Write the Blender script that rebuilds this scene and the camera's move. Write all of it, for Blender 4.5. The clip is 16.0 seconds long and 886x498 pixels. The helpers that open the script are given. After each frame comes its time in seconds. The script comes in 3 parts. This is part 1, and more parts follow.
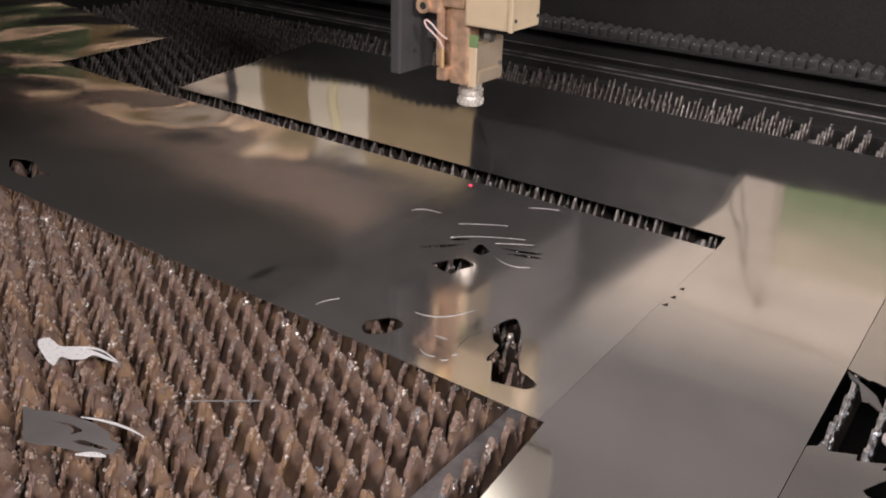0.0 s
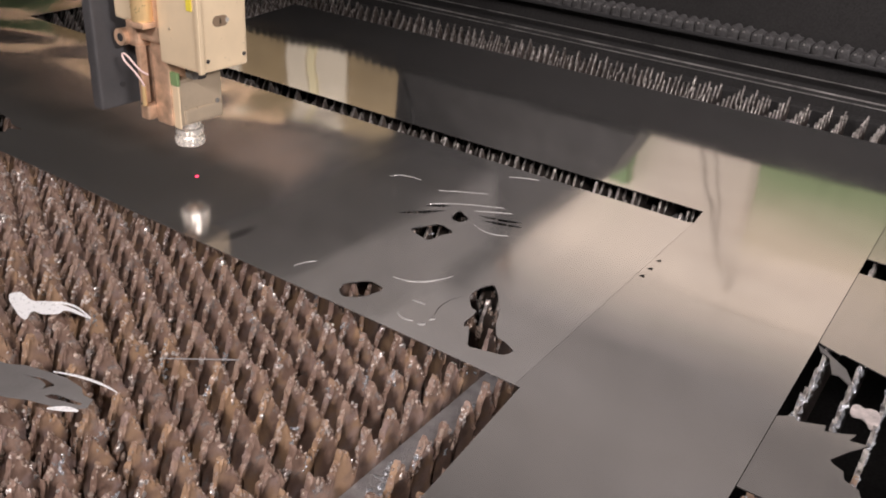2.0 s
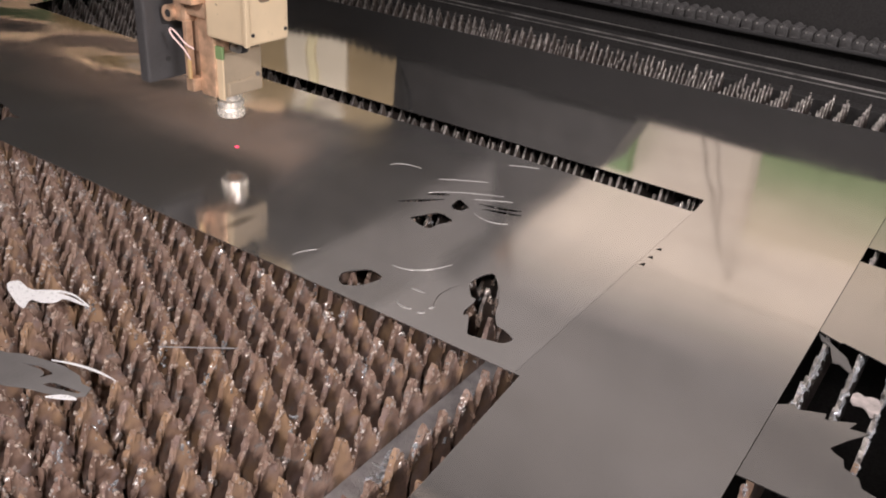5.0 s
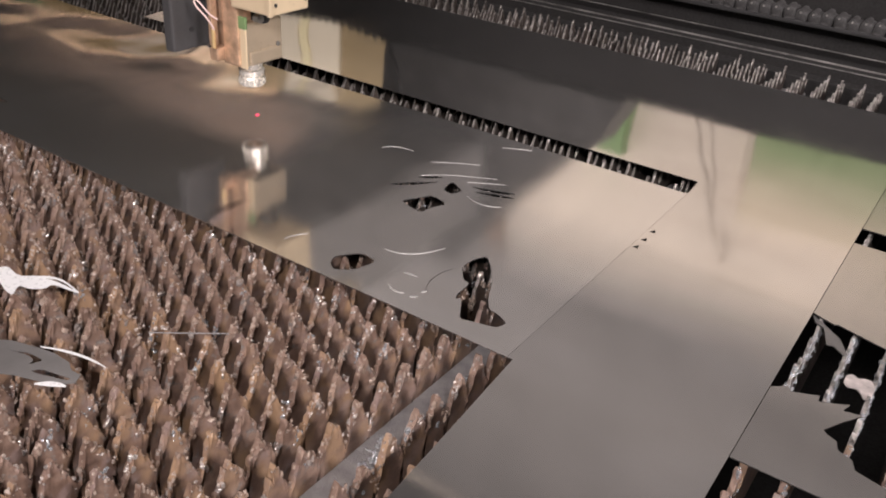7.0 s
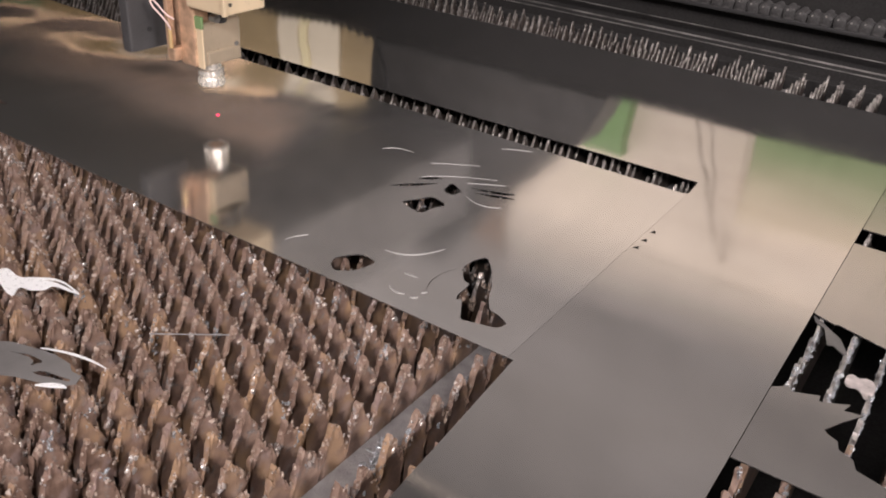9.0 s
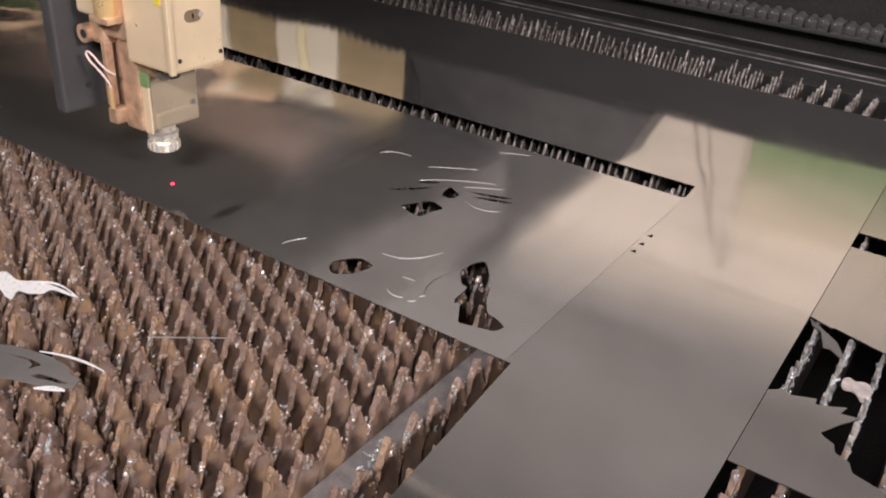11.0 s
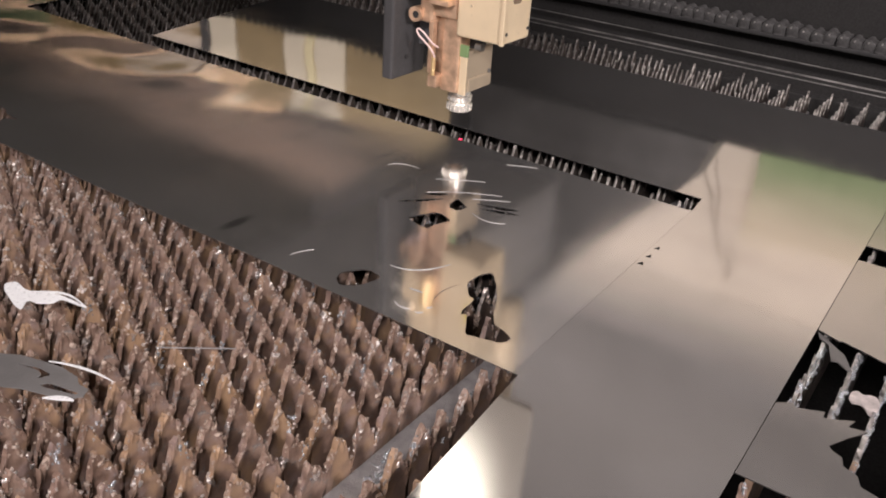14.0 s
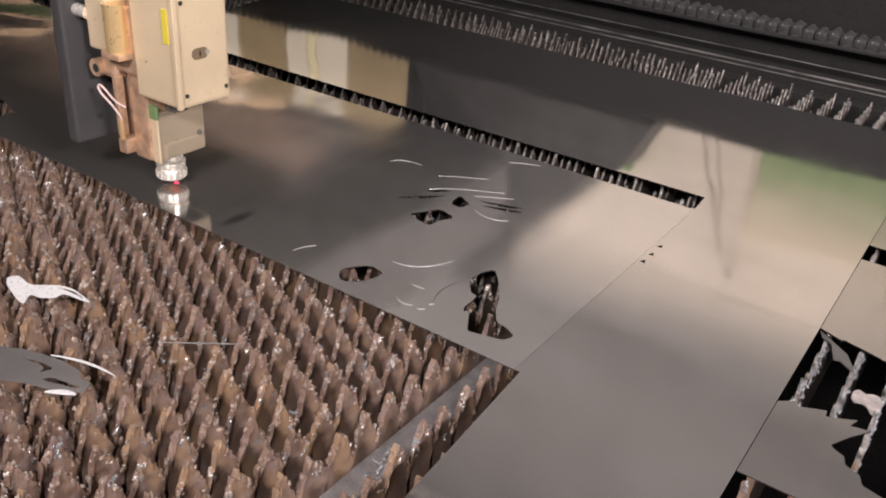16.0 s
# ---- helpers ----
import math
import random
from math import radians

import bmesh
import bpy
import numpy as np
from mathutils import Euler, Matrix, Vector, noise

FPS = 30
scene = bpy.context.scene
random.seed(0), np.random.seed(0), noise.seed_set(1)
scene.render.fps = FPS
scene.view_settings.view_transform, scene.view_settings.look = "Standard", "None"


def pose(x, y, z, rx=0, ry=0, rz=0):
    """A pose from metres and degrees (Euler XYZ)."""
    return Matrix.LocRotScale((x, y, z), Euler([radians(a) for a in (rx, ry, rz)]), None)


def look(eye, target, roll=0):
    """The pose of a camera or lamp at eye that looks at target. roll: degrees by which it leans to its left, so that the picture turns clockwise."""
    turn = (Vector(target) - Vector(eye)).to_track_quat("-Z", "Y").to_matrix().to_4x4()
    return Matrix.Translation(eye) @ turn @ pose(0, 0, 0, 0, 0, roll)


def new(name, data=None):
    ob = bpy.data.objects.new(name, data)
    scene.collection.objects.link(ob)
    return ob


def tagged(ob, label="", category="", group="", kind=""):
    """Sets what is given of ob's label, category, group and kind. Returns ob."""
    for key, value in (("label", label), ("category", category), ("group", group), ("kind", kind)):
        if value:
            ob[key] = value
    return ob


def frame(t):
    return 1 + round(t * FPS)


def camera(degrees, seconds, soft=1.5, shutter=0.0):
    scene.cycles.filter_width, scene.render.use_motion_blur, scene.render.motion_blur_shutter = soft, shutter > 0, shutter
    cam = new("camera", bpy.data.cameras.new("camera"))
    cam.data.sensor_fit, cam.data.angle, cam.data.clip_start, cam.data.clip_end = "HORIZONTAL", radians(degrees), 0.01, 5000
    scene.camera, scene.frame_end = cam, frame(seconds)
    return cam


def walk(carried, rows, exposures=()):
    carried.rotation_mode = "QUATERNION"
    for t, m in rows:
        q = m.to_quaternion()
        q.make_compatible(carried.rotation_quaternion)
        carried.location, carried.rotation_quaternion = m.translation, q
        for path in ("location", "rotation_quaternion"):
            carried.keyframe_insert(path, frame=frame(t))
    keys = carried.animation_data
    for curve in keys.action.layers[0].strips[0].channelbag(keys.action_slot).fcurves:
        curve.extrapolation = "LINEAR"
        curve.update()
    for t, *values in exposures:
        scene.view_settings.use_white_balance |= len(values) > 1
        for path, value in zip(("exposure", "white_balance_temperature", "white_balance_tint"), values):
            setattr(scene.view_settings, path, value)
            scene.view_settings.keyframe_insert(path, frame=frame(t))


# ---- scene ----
cam = camera(54.9, 16.0, 1.9)
PATH = [
    (0, (0.004, -0.004, 0.518), (-1.035, 1.466, -0.353), 1.7),
    (0.5, (0.003, -0.012, 0.51), (-1.0, 1.452, -0.414), 3.4),
    (1, (0.002, -0.01, 0.508), (-0.989, 1.466, -0.408), 3.8),
    (1.5, (0.001, -0.011, 0.508), (-0.978, 1.469, -0.414), 4.1),
    (2, (0.0, -0.009, 0.507), (-0.971, 1.476, -0.416), 4.2),
    (2.5, (0.001, -0.009, 0.507), (-0.968, 1.476, -0.417), 4.2),
    (3, (-0.001, -0.008, 0.507), (-0.966, 1.475, -0.425), 4.3),
    (3.5, (0.001, -0.008, 0.505), (-0.96, 1.475, -0.431), 4.3),
    (4, (0.001, -0.008, 0.505), (-0.968, 1.471, -0.43), 4.3),
    (6.5, (-0.001, 0.0, 0.501), (-0.954, 1.466, -0.47), 3.9),
    (7, (-0.001, 0.001, 0.501), (-0.944, 1.469, -0.477), 4.1),
    (7.5, (0.0, 0.0, 0.5), (-0.949, 1.469, -0.47), 3.8),
    (8, (0.0, 0.0, 0.5), (-0.949, 1.469, -0.47), 3.8),
    (8.5, (0.0, 0.0, 0.5), (-0.946, 1.468, -0.474), 3.9),
    (9, (-0.001, 0.0, 0.5), (-0.945, 1.47, -0.474), 4.0),
    (11.5, (0.001, -0.002, 0.501), (-0.943, 1.476, -0.461), 4.1),
    (12, (0.0, -0.002, 0.501), (-0.945, 1.478, -0.458), 4.2),
    (12.5, (0.0, -0.002, 0.501), (-0.946, 1.478, -0.455), 4.2),
    (13, (0.002, -0.005, 0.504), (-0.96, 1.472, -0.442), 3.9),
    (13.5, (0.001, -0.004, 0.502), (-0.963, 1.471, -0.444), 3.9),
    (14, (0.001, -0.005, 0.502), (-0.963, 1.473, -0.44), 4.0),
    (14.5, (0.001, -0.007, 0.504), (-0.965, 1.471, -0.437), 4.2),
    (15, (0.0, -0.006, 0.501), (-0.964, 1.474, -0.437), 4.3),
    (15.5, (0.0, -0.007, 0.501), (-0.964, 1.47, -0.443), 4.4),
    (16, (0.0, -0.006, 0.5), (-0.965, 1.469, -0.446), 4.3),
]
walk(cam, [(t, look(eye, target, roll)) for t, eye, target, roll in PATH],
     [(0, -0.38), (0.3, -0.2), (0.6, -0.1), (1.5, -0.1), (2.5, -0.12), (3.0, -0.24), (3.5, -0.18), (4.0, -0.11), (6.5, -0.06), (9.0, -0.04), (11.5, -0.09), (12.5, -0.04), (14.0, -0.08), (15.0, -0.14), (16.0, -0.08)])

# ---------------------------------------------------------------- light
world = bpy.data.worlds.new("world")
scene.world = world
world.use_nodes = True
world.node_tree.nodes["Background"].inputs[0].default_value = (0.75, 0.8, 0.9, 1)
world.node_tree.nodes["Background"].inputs[1].default_value = 0.02


def area(name, eye, target, size_x, size_y, watts, colour):
    data = bpy.data.lights.new(name, "AREA")
    data.shape, data.size, data.size_y, data.energy, data.color = "RECTANGLE", size_x, size_y, watts, colour
    ob = new(name, data)
    ob.matrix_world = look(eye, target)
    return ob


WARM = (1.0, 0.92, 0.93)
area("shop_lamp", (1.9, -0.2, 1.42), (-0.5, 0.6, 0.0), 0.6, 0.25, 76, WARM)
area("shop_lamp", (0.28, -1.6, 1.74), (-0.5, 0.7, 0.0), 0.8, 0.3, 84, WARM)
# two added, unseen lamps that brighten the far wall mirrored in the sheets
area("hall_lamp", (-0.6, 2.3, 3.3), (-0.6, 4.0, 2.3), 2.4, 0.3, 72, WARM)
area("hall_lamp", (-3.9, 2.3, 3.3), (-4.0, 4.0, 2.0), 3.0, 0.3, 112, WARM)
scene.view_settings.exposure = 0.0


# ---------------------------------------------------------------- materials
class Nodes:
    """A short way to write node trees."""

    def __init__(self, name):
        self.mat = bpy.data.materials.new(name)
        self.mat.use_nodes = True
        self.tree = self.mat.node_tree
        self.bsdf = self.tree.nodes["Principled BSDF"]
        self.coord = self.tree.nodes.new("ShaderNodeTexCoord").outputs["Object"]

    def add(self, kind, **inputs):
        node = self.tree.nodes.new(kind)
        for key, value in inputs.items():
            self.put(node, key.replace("_", " "), value)
        return node

    def put(self, node, key, value):
        if isinstance(value, bpy.types.NodeSocket):
            self.tree.links.new(value, node.inputs[key])
        else:
            node.inputs[key].default_value = value

    def noise(self, scale, detail=4.0, stretch=(1, 1, 1), rough=0.55):
        m = self.add("ShaderNodeMapping", Vector=self.coord, Scale=stretch)
        return self.add("ShaderNodeTexNoise", Vector=m.outputs[0], Scale=scale, Detail=detail, Roughness=rough).outputs["Fac"]

    def ramp(self, fac, *stops):
        node = self.add("ShaderNodeValToRGB", Fac=fac)
        while len(node.color_ramp.elements) < len(stops):
            node.color_ramp.elements.new(0.5)
        for el, (at, colour) in zip(node.color_ramp.elements, stops):
            el.position = at
            el.color = (*colour, 1) if len(colour) == 3 else colour
        return node.outputs["Color"]

    def span(self, fac, lo, hi, a=0.0, b=1.0):
        node = self.add("ShaderNodeMapRange", Value=fac)
        for key, v in (("From Min", a), ("From Max", b), ("To Min", lo), ("To Max", hi)):
            node.inputs[key].default_value = v
        return node.outputs[0]

    def soft(self, fac, lo, hi, a, b):
        out = self.span(fac, lo, hi, a, b)
        out.node.interpolation_type = "SMOOTHERSTEP"
        return out

    def times(self, a, b):
        node = self.tree.nodes.new("ShaderNodeMath")
        node.operation = "MULTIPLY"
        self.tree.links.new(a, node.inputs[0])
        self.tree.links.new(b, node.inputs[1])
        return node.outputs[0]

    def mix(self, fac, a, b):
        node = self.tree.nodes.new("ShaderNodeMix")
        node.data_type = "RGBA"
        for slot, v in ((0, fac), (6, a), (7, b)):
            if isinstance(v, bpy.types.NodeSocket):
                self.tree.links.new(v, node.inputs[slot])
            else:
                node.inputs[slot].default_value = v if slot == 0 else (*v, 1)
        return node.outputs[2]

    def bump(self, height, distance, strength=1.0, normal=None):
        node = self.add("ShaderNodeBump", Height=height, Distance=distance, Strength=strength)
        if normal is not None:
            self.put(node, "Normal", normal)
        return node.outputs[0]

    def set(self, **inputs):
        for key, value in inputs.items():
            if isinstance(value, tuple) and len(value) == 3:
                value = (*value, 1)
            self.put(self.bsdf, key.replace("_", " "), value)
        return self.mat


def stainless(name, rough, wave, tone=0.62, metal=0.93, warp=0.0, dark_marked=False):
    n = Nodes(name)
    grain = n.noise(60, 3, (0.15, 12, 1))
    smear = n.noise(5, 4, (1, 2.5, 1))
    big = n.noise(3.1, 1.0)
    low = n.noise(9.0, 1.0, (1, 0.6, 1))
    b = n.bump(big, wave)
    b = n.bump(low, wave * 0.12, 1.0, b)
    place = n.add("ShaderNodeSeparateXYZ", Vector=n.coord)
    away = n.soft(place.outputs["X"], 1.0, 0.0, -1.3, -0.65)
    edge = n.soft(place.outputs["Y"], 0.0, 1.0, 0.88, 1.06)
    buckle = n.times(n.span(n.noise(5.0, 0.0), -0.5, 0.5), away)
    b = n.bump(buckle, wave * 0.7, 1.0, b)
    rim = n.times(n.times(n.span(n.noise(6.5, 0.0, (1.0, 0.7, 1.0)), -0.5, 0.5), edge), away)
    b = n.bump(rim, warp, 1.0, b)
    b = n.bump(grain, 0.000006, 1.0, b)
    streak = n.noise(14, 5, (3.0, 0.25, 1), 0.65)
    both = n.add("ShaderNodeMath")
    n.tree.links.new(smear, both.inputs[0])
    n.tree.links.new(streak, both.inputs[1])
    r = n.span(both.outputs[0], rough * 0.75, rough * 1.35, 0.75, 1.25)
    colour = n.ramp(smear, (0.3, (tone * 0.90, tone * 0.87, tone * 0.835)), (0.7, (tone, tone * 0.975, tone * 0.95)))
    if dark_marked:
        # one dark smear near the front edge: a disturbed reflection put into colour
        at = n.add("ShaderNodeMapping", Vector=n.coord, Location=DARK_MARK)
        at.vector_type = "TEXTURE"
        wide = n.add("ShaderNodeVectorMath")
        wide.operation = "MULTIPLY"
        n.tree.links.new(at.outputs[0], wide.inputs[0])
        wide.inputs[1].default_value = (75.0, 25.0, 0.0)
        far = n.add("ShaderNodeVectorMath")
        far.operation = "LENGTH"
        n.tree.links.new(wide.outputs[0], far.inputs[0])
        colour = n.mix(n.soft(far.outputs["Value"], 0.62, 0.0, 0.15, 1.0), colour, (0.06, 0.055, 0.05))
    return n.set(Base_Color=colour, Metallic=metal, Roughness=r, Normal=b)


def rusty(name):
    """Rust brown where the table is cut over most, near-black steel further back."""
    n = Nodes(name)
    rnd = n.tree.nodes.new("ShaderNodeObjectInfo").outputs["Random"]
    blotch = n.noise(38, 5)
    fine = n.noise(420, 4)
    rust = n.ramp(blotch, (0.28, (0.105, 0.063, 0.046)), (0.5, (0.208, 0.130, 0.096)), (0.72, (0.35, 0.245, 0.19)))
    grey = n.ramp(fine, (0.35, (0.075, 0.071, 0.070)), (0.65, (0.30, 0.285, 0.275)))
    where = n.span(n.noise(75, 5, (1, 1, 1), 0.65), 0.0, 0.85, 0.56, 0.66)
    colour = n.mix(where, rust, grey)
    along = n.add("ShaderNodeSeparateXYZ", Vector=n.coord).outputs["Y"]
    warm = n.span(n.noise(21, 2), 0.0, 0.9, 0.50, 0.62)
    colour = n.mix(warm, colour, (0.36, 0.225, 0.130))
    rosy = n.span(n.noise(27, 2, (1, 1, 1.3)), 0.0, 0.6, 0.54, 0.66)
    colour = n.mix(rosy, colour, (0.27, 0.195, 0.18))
    # the shade under the sheets is put into the rear slats' colour
    rearward = n.span(along, 0.0, 0.92, 0.63, 0.80)
    shadowy = n.ramp(fine, (0.35, (0.022, 0.019, 0.018)), (0.65, (0.10, 0.090, 0.082)))
    colour = n.mix(rearward, colour, shadowy)
    tint = n.span(rnd, 0.0, 0.2)
    colour = n.mix(tint, colour, (0.22, 0.16, 0.13))
    b = n.bump(n.noise(240, 4), 0.0005)
    b = n.bump(fine, 0.0004, 1.0, b)
    return n.set(Base_Color=colour, Metallic=n.span(rearward, 0.08, 0.3), Roughness=n.span(fine, 0.42, 0.72), Normal=b)


def slag(name):
    n = Nodes(name)
    fine = n.noise(300, 5)
    colour = n.ramp(n.noise(90, 4), (0.36, (0.21, 0.145, 0.11)), (0.55, (0.37, 0.28, 0.225)), (0.74, (0.56, 0.475, 0.42)))
    silver = n.noise(30, 3)
    colour = n.mix(n.span(silver, 0.0, 1.0, 0.53, 0.60), colour, (0.70, 0.65, 0.62))
    return n.set(Base_Color=colour, Metallic=n.span(silver, 0.12, 0.85, 0.53, 0.60), Roughness=n.span(fine, 0.16, 0.5), Normal=n.bump(fine, 0.0015))


def painted(name, colour, rough=0.5, metal=0.0, wear=0.12, scale=14.0, grit=0.0004):
    n = Nodes(name)
    a = n.noise(scale, 5)
    f = n.noise(scale * 16, 4)
    dark = tuple(v * (1 - wear * 1.8) for v in colour)
    light = tuple(min(1, v * (1 + wear)) for v in colour)
    return n.set(Base_Color=n.ramp(a, (0.3, dark), (0.7, light)), Metallic=metal,
                 Roughness=n.span(f, rough * 0.8, min(1, rough * 1.2), 0.3, 0.7), **({"Normal": n.bump(f, grit)} if grit else {}))


def glow(name, colour, power):
    n = Nodes(name)
    return n.set(Base_Color=colour, Emission_Color=colour, Emission_Strength=power)


def lit_diffuser():
    """A glowing diffuser; the flare's fade is put into the glow, by height and width."""
    n = Nodes("lit_white_diffuser")
    place = n.add("ShaderNodeSeparateXYZ", Vector=n.tree.nodes.new("ShaderNodeTexCoord").outputs["Generated"])
    power = n.add("ShaderNodeMath")
    power.operation = "MULTIPLY"
    n.tree.links.new(n.soft(place.outputs["Z"], 0.05, 7.5, 0.0, 0.9), power.inputs[0])
    n.tree.links.new(n.soft(place.outputs["X"], 1.0, 0.03, 0.20, 1.0), power.inputs[1])
    return n.set(Base_Color=(0.4, 0.36, 0.31), Emission_Color=(1.0, 0.92, 0.80), Emission_Strength=power.outputs[0])


def graded_curtain():
    n = Nodes("green_to_beige_curtain")
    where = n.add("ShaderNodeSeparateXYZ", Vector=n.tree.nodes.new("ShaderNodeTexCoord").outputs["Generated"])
    # green below, blended into the wall's beige towards the top
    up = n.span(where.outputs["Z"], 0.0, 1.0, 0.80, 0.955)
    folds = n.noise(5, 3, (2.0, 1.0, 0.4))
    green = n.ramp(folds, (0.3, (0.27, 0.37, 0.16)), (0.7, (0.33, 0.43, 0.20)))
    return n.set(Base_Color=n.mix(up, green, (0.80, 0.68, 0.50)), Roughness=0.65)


DARK_MARK = (-0.754, 0.664, 0.0)
STEEL_A = stainless("satin_stainless", 0.105, 0.0022, 0.63, 0.905, 0.011, True)
STEEL_B = stainless("bright_stainless", 0.15, 0.003, 0.47)
STEEL_F = stainless("mirror_stainless", 0.06, 0.002, 0.57)
# near-white: light thrown back by the tilted scrap is put into the colour
SHEEN_WHITE = painted("sheen_white_steel", (0.93, 0.92, 0.91), 0.3, 0.15, 0.03)
SLIVER = painted("curled_cut_steel", (0.48, 0.465, 0.45), 0.35, 0.2, 0.1)
SILVER = painted("silvery_slag", (0.80, 0.82, 0.88), 0.24, 0.7, 0.2, 200.0, 0.001)
RUST = rusty("rusted_slat_steel")
SLAG = slag("spattered_slag")
EDGE = painted("bright_tooth_edge", (0.34, 0.31, 0.285), 0.36, 0.65, 0.45, 120.0, 0.0006)
LEDGE = painted("spattered_grey_steel", (0.36, 0.34, 0.335), 0.4, 0.2, 0.25, 40.0, 0.002)
BLACK = painted("black_machine_paint", (0.034, 0.032, 0.032), 0.5)
DARK = painted("dark_grey_machine_paint", (0.09, 0.088, 0.092), 0.5)
ROOF = painted("grey_roof_paint", (0.14, 0.131, 0.126), 0.6)
BEAM = painted("grey_gantry_paint", (0.40, 0.38, 0.368), 0.5)
CARRY = painted("dark_grey_carriage_paint", (0.12, 0.114, 0.11), 0.5)
# near-black: the deep shade of bed and rail is put into this colour
SHADOW = painted("shade_black_steel", (0.018, 0.016, 0.015), 0.75)
RAIL = painted("ground_rail_steel", (0.36, 0.34, 0.32), 0.45, 0.6, 0.45)
ALU = painted("anodised_aluminium", (0.92, 0.73, 0.49), 0.34, 0.25, 0.08, 9.0, 0.0)
ALU_DARK = painted("grey_block_aluminium", (0.56, 0.455, 0.33), 0.34, 0.4, 0.12, 12.0, 0.0)
COPPER = painted("tarnished_copper_brass", (0.68, 0.45, 0.30), 0.36, 0.4, 0.22, 45.0, 0.0001)
GOLD = painted("yellow_brass", (0.85, 0.60, 0.30), 0.32, 0.5, 0.08, 10.0, 0.0)
CHROME = painted("polished_chrome", (0.95, 0.89, 0.80), 0.27, 0.55, 0.03, 10.0, 0.0)
CABLE = painted("pale_pink_cable", (0.78, 0.58, 0.54), 0.4)
GREEN_TAPE = painted("green_tape", (0.20, 0.30, 0.13), 0.5)
YELLOW = painted("yellow_warning_sticker", (0.85, 0.70, 0.08), 0.45)
GREYCOL = painted("slate_grey_cover", (0.066, 0.063, 0.064), 0.55, 0.0, 0.1)
BEIGE = painted("beige_wall_paint", (0.82, 0.71, 0.59), 0.8, 0.0, 0.05, 3.0)
OLIVE = painted("olive_board", (0.31, 0.215, 0.085), 0.7, 0.0, 0.06, 3.0)
TAN = painted("tan_board", (0.36, 0.265, 0.135), 0.7, 0.0, 0.06, 3.0)
PALE = painted("pale_grey_board", (0.84, 0.74, 0.57), 0.7, 0.0, 0.05, 3.0)
CREAM = painted("cream_yellow_board", (0.95, 0.84, 0.52), 0.6, 0.0, 0.04, 3.0)
GREEN = painted("green_curtain", (0.25, 0.41, 0.16), 0.6, 0.0, 0.1, 3.0)
CEIL = painted("grey_roof_sheet", (0.155, 0.144, 0.136), 0.8, 0.0, 0.06, 2.0)
LOW_BOUNCE = painted("dark_low_bounce_grey", (0.07, 0.066, 0.064), 0.8, 0.0, 0.06, 2.0)
CONCRETE = painted("concrete_floor", (0.14, 0.13, 0.12), 0.8, 0.0, 0.2, 3.0)
RED = glow("red_pilot_light", (1.0, 0.05, 0.12), 2.5)


# ---------------------------------------------------------------- mesh helpers
def mesh_of(bm, name, material, smooth=False):
    bmesh.ops.recalc_face_normals(bm, faces=bm.faces)
    me = bpy.data.meshes.new(name)
    bm.to_mesh(me)
    bm.free()
    me.materials.append(material)
    if smooth:
        for p in me.polygons:
            p.use_smooth = True
    return me


def part(name, bm, material, parent=None, label="", smooth=False):
    ob = new(name, mesh_of(bm, name, material, smooth))
    if parent is not None:
        ob.parent = parent
    return tagged(ob, label)


def box(x0, x1, y0, y1, z0, z1, bevel=0.0, bm=None):
    bm = bm or bmesh.new()
    made = bmesh.ops.create_cube(bm, size=1.0, matrix=Matrix.Translation(((x0 + x1) / 2, (y0 + y1) / 2, (z0 + z1) / 2))
                                 @ Matrix.Diagonal((x1 - x0, y1 - y0, z1 - z0, 1)))
    if bevel:
        edges = {e for v in made["verts"] for e in v.link_edges}
        bmesh.ops.bevel(bm, geom=list(edges), offset=bevel, segments=2, affect="EDGES", profile=0.6)
    return bm


def tube(a, b, r0, r1=None, sides=16, bm=None, caps=True):
    bm = bm or bmesh.new()
    a, b = Vector(a), Vector(b)
    turn = (b - a).to_track_quat("Z", "Y").to_matrix().to_4x4()
    bmesh.ops.create_cone(bm, cap_ends=caps, segments=sides, radius1=r0, radius2=r0 if r1 is None else r1, depth=(b - a).length,
                          matrix=Matrix.Translation((a + b) / 2) @ turn)
    return bm


def lathe(profile, sides=32, bm=None):
    """A turned body round z from (radius, height) pairs."""
    bm = bm or bmesh.new()
    rings = [[bm.verts.new((r * math.cos(2 * math.pi * k / sides), r * math.sin(2 * math.pi * k / sides), z)) for k in range(sides)]
             for r, z in profile]
    for lo, hi in zip(rings, rings[1:]):
        for k in range(sides):
            bm.faces.new((lo[k], lo[(k + 1) % sides], hi[(k + 1) % sides], hi[k]))
    bm.faces.new(rings[0][::-1])
    bm.faces.new(rings[-1])
    return bm


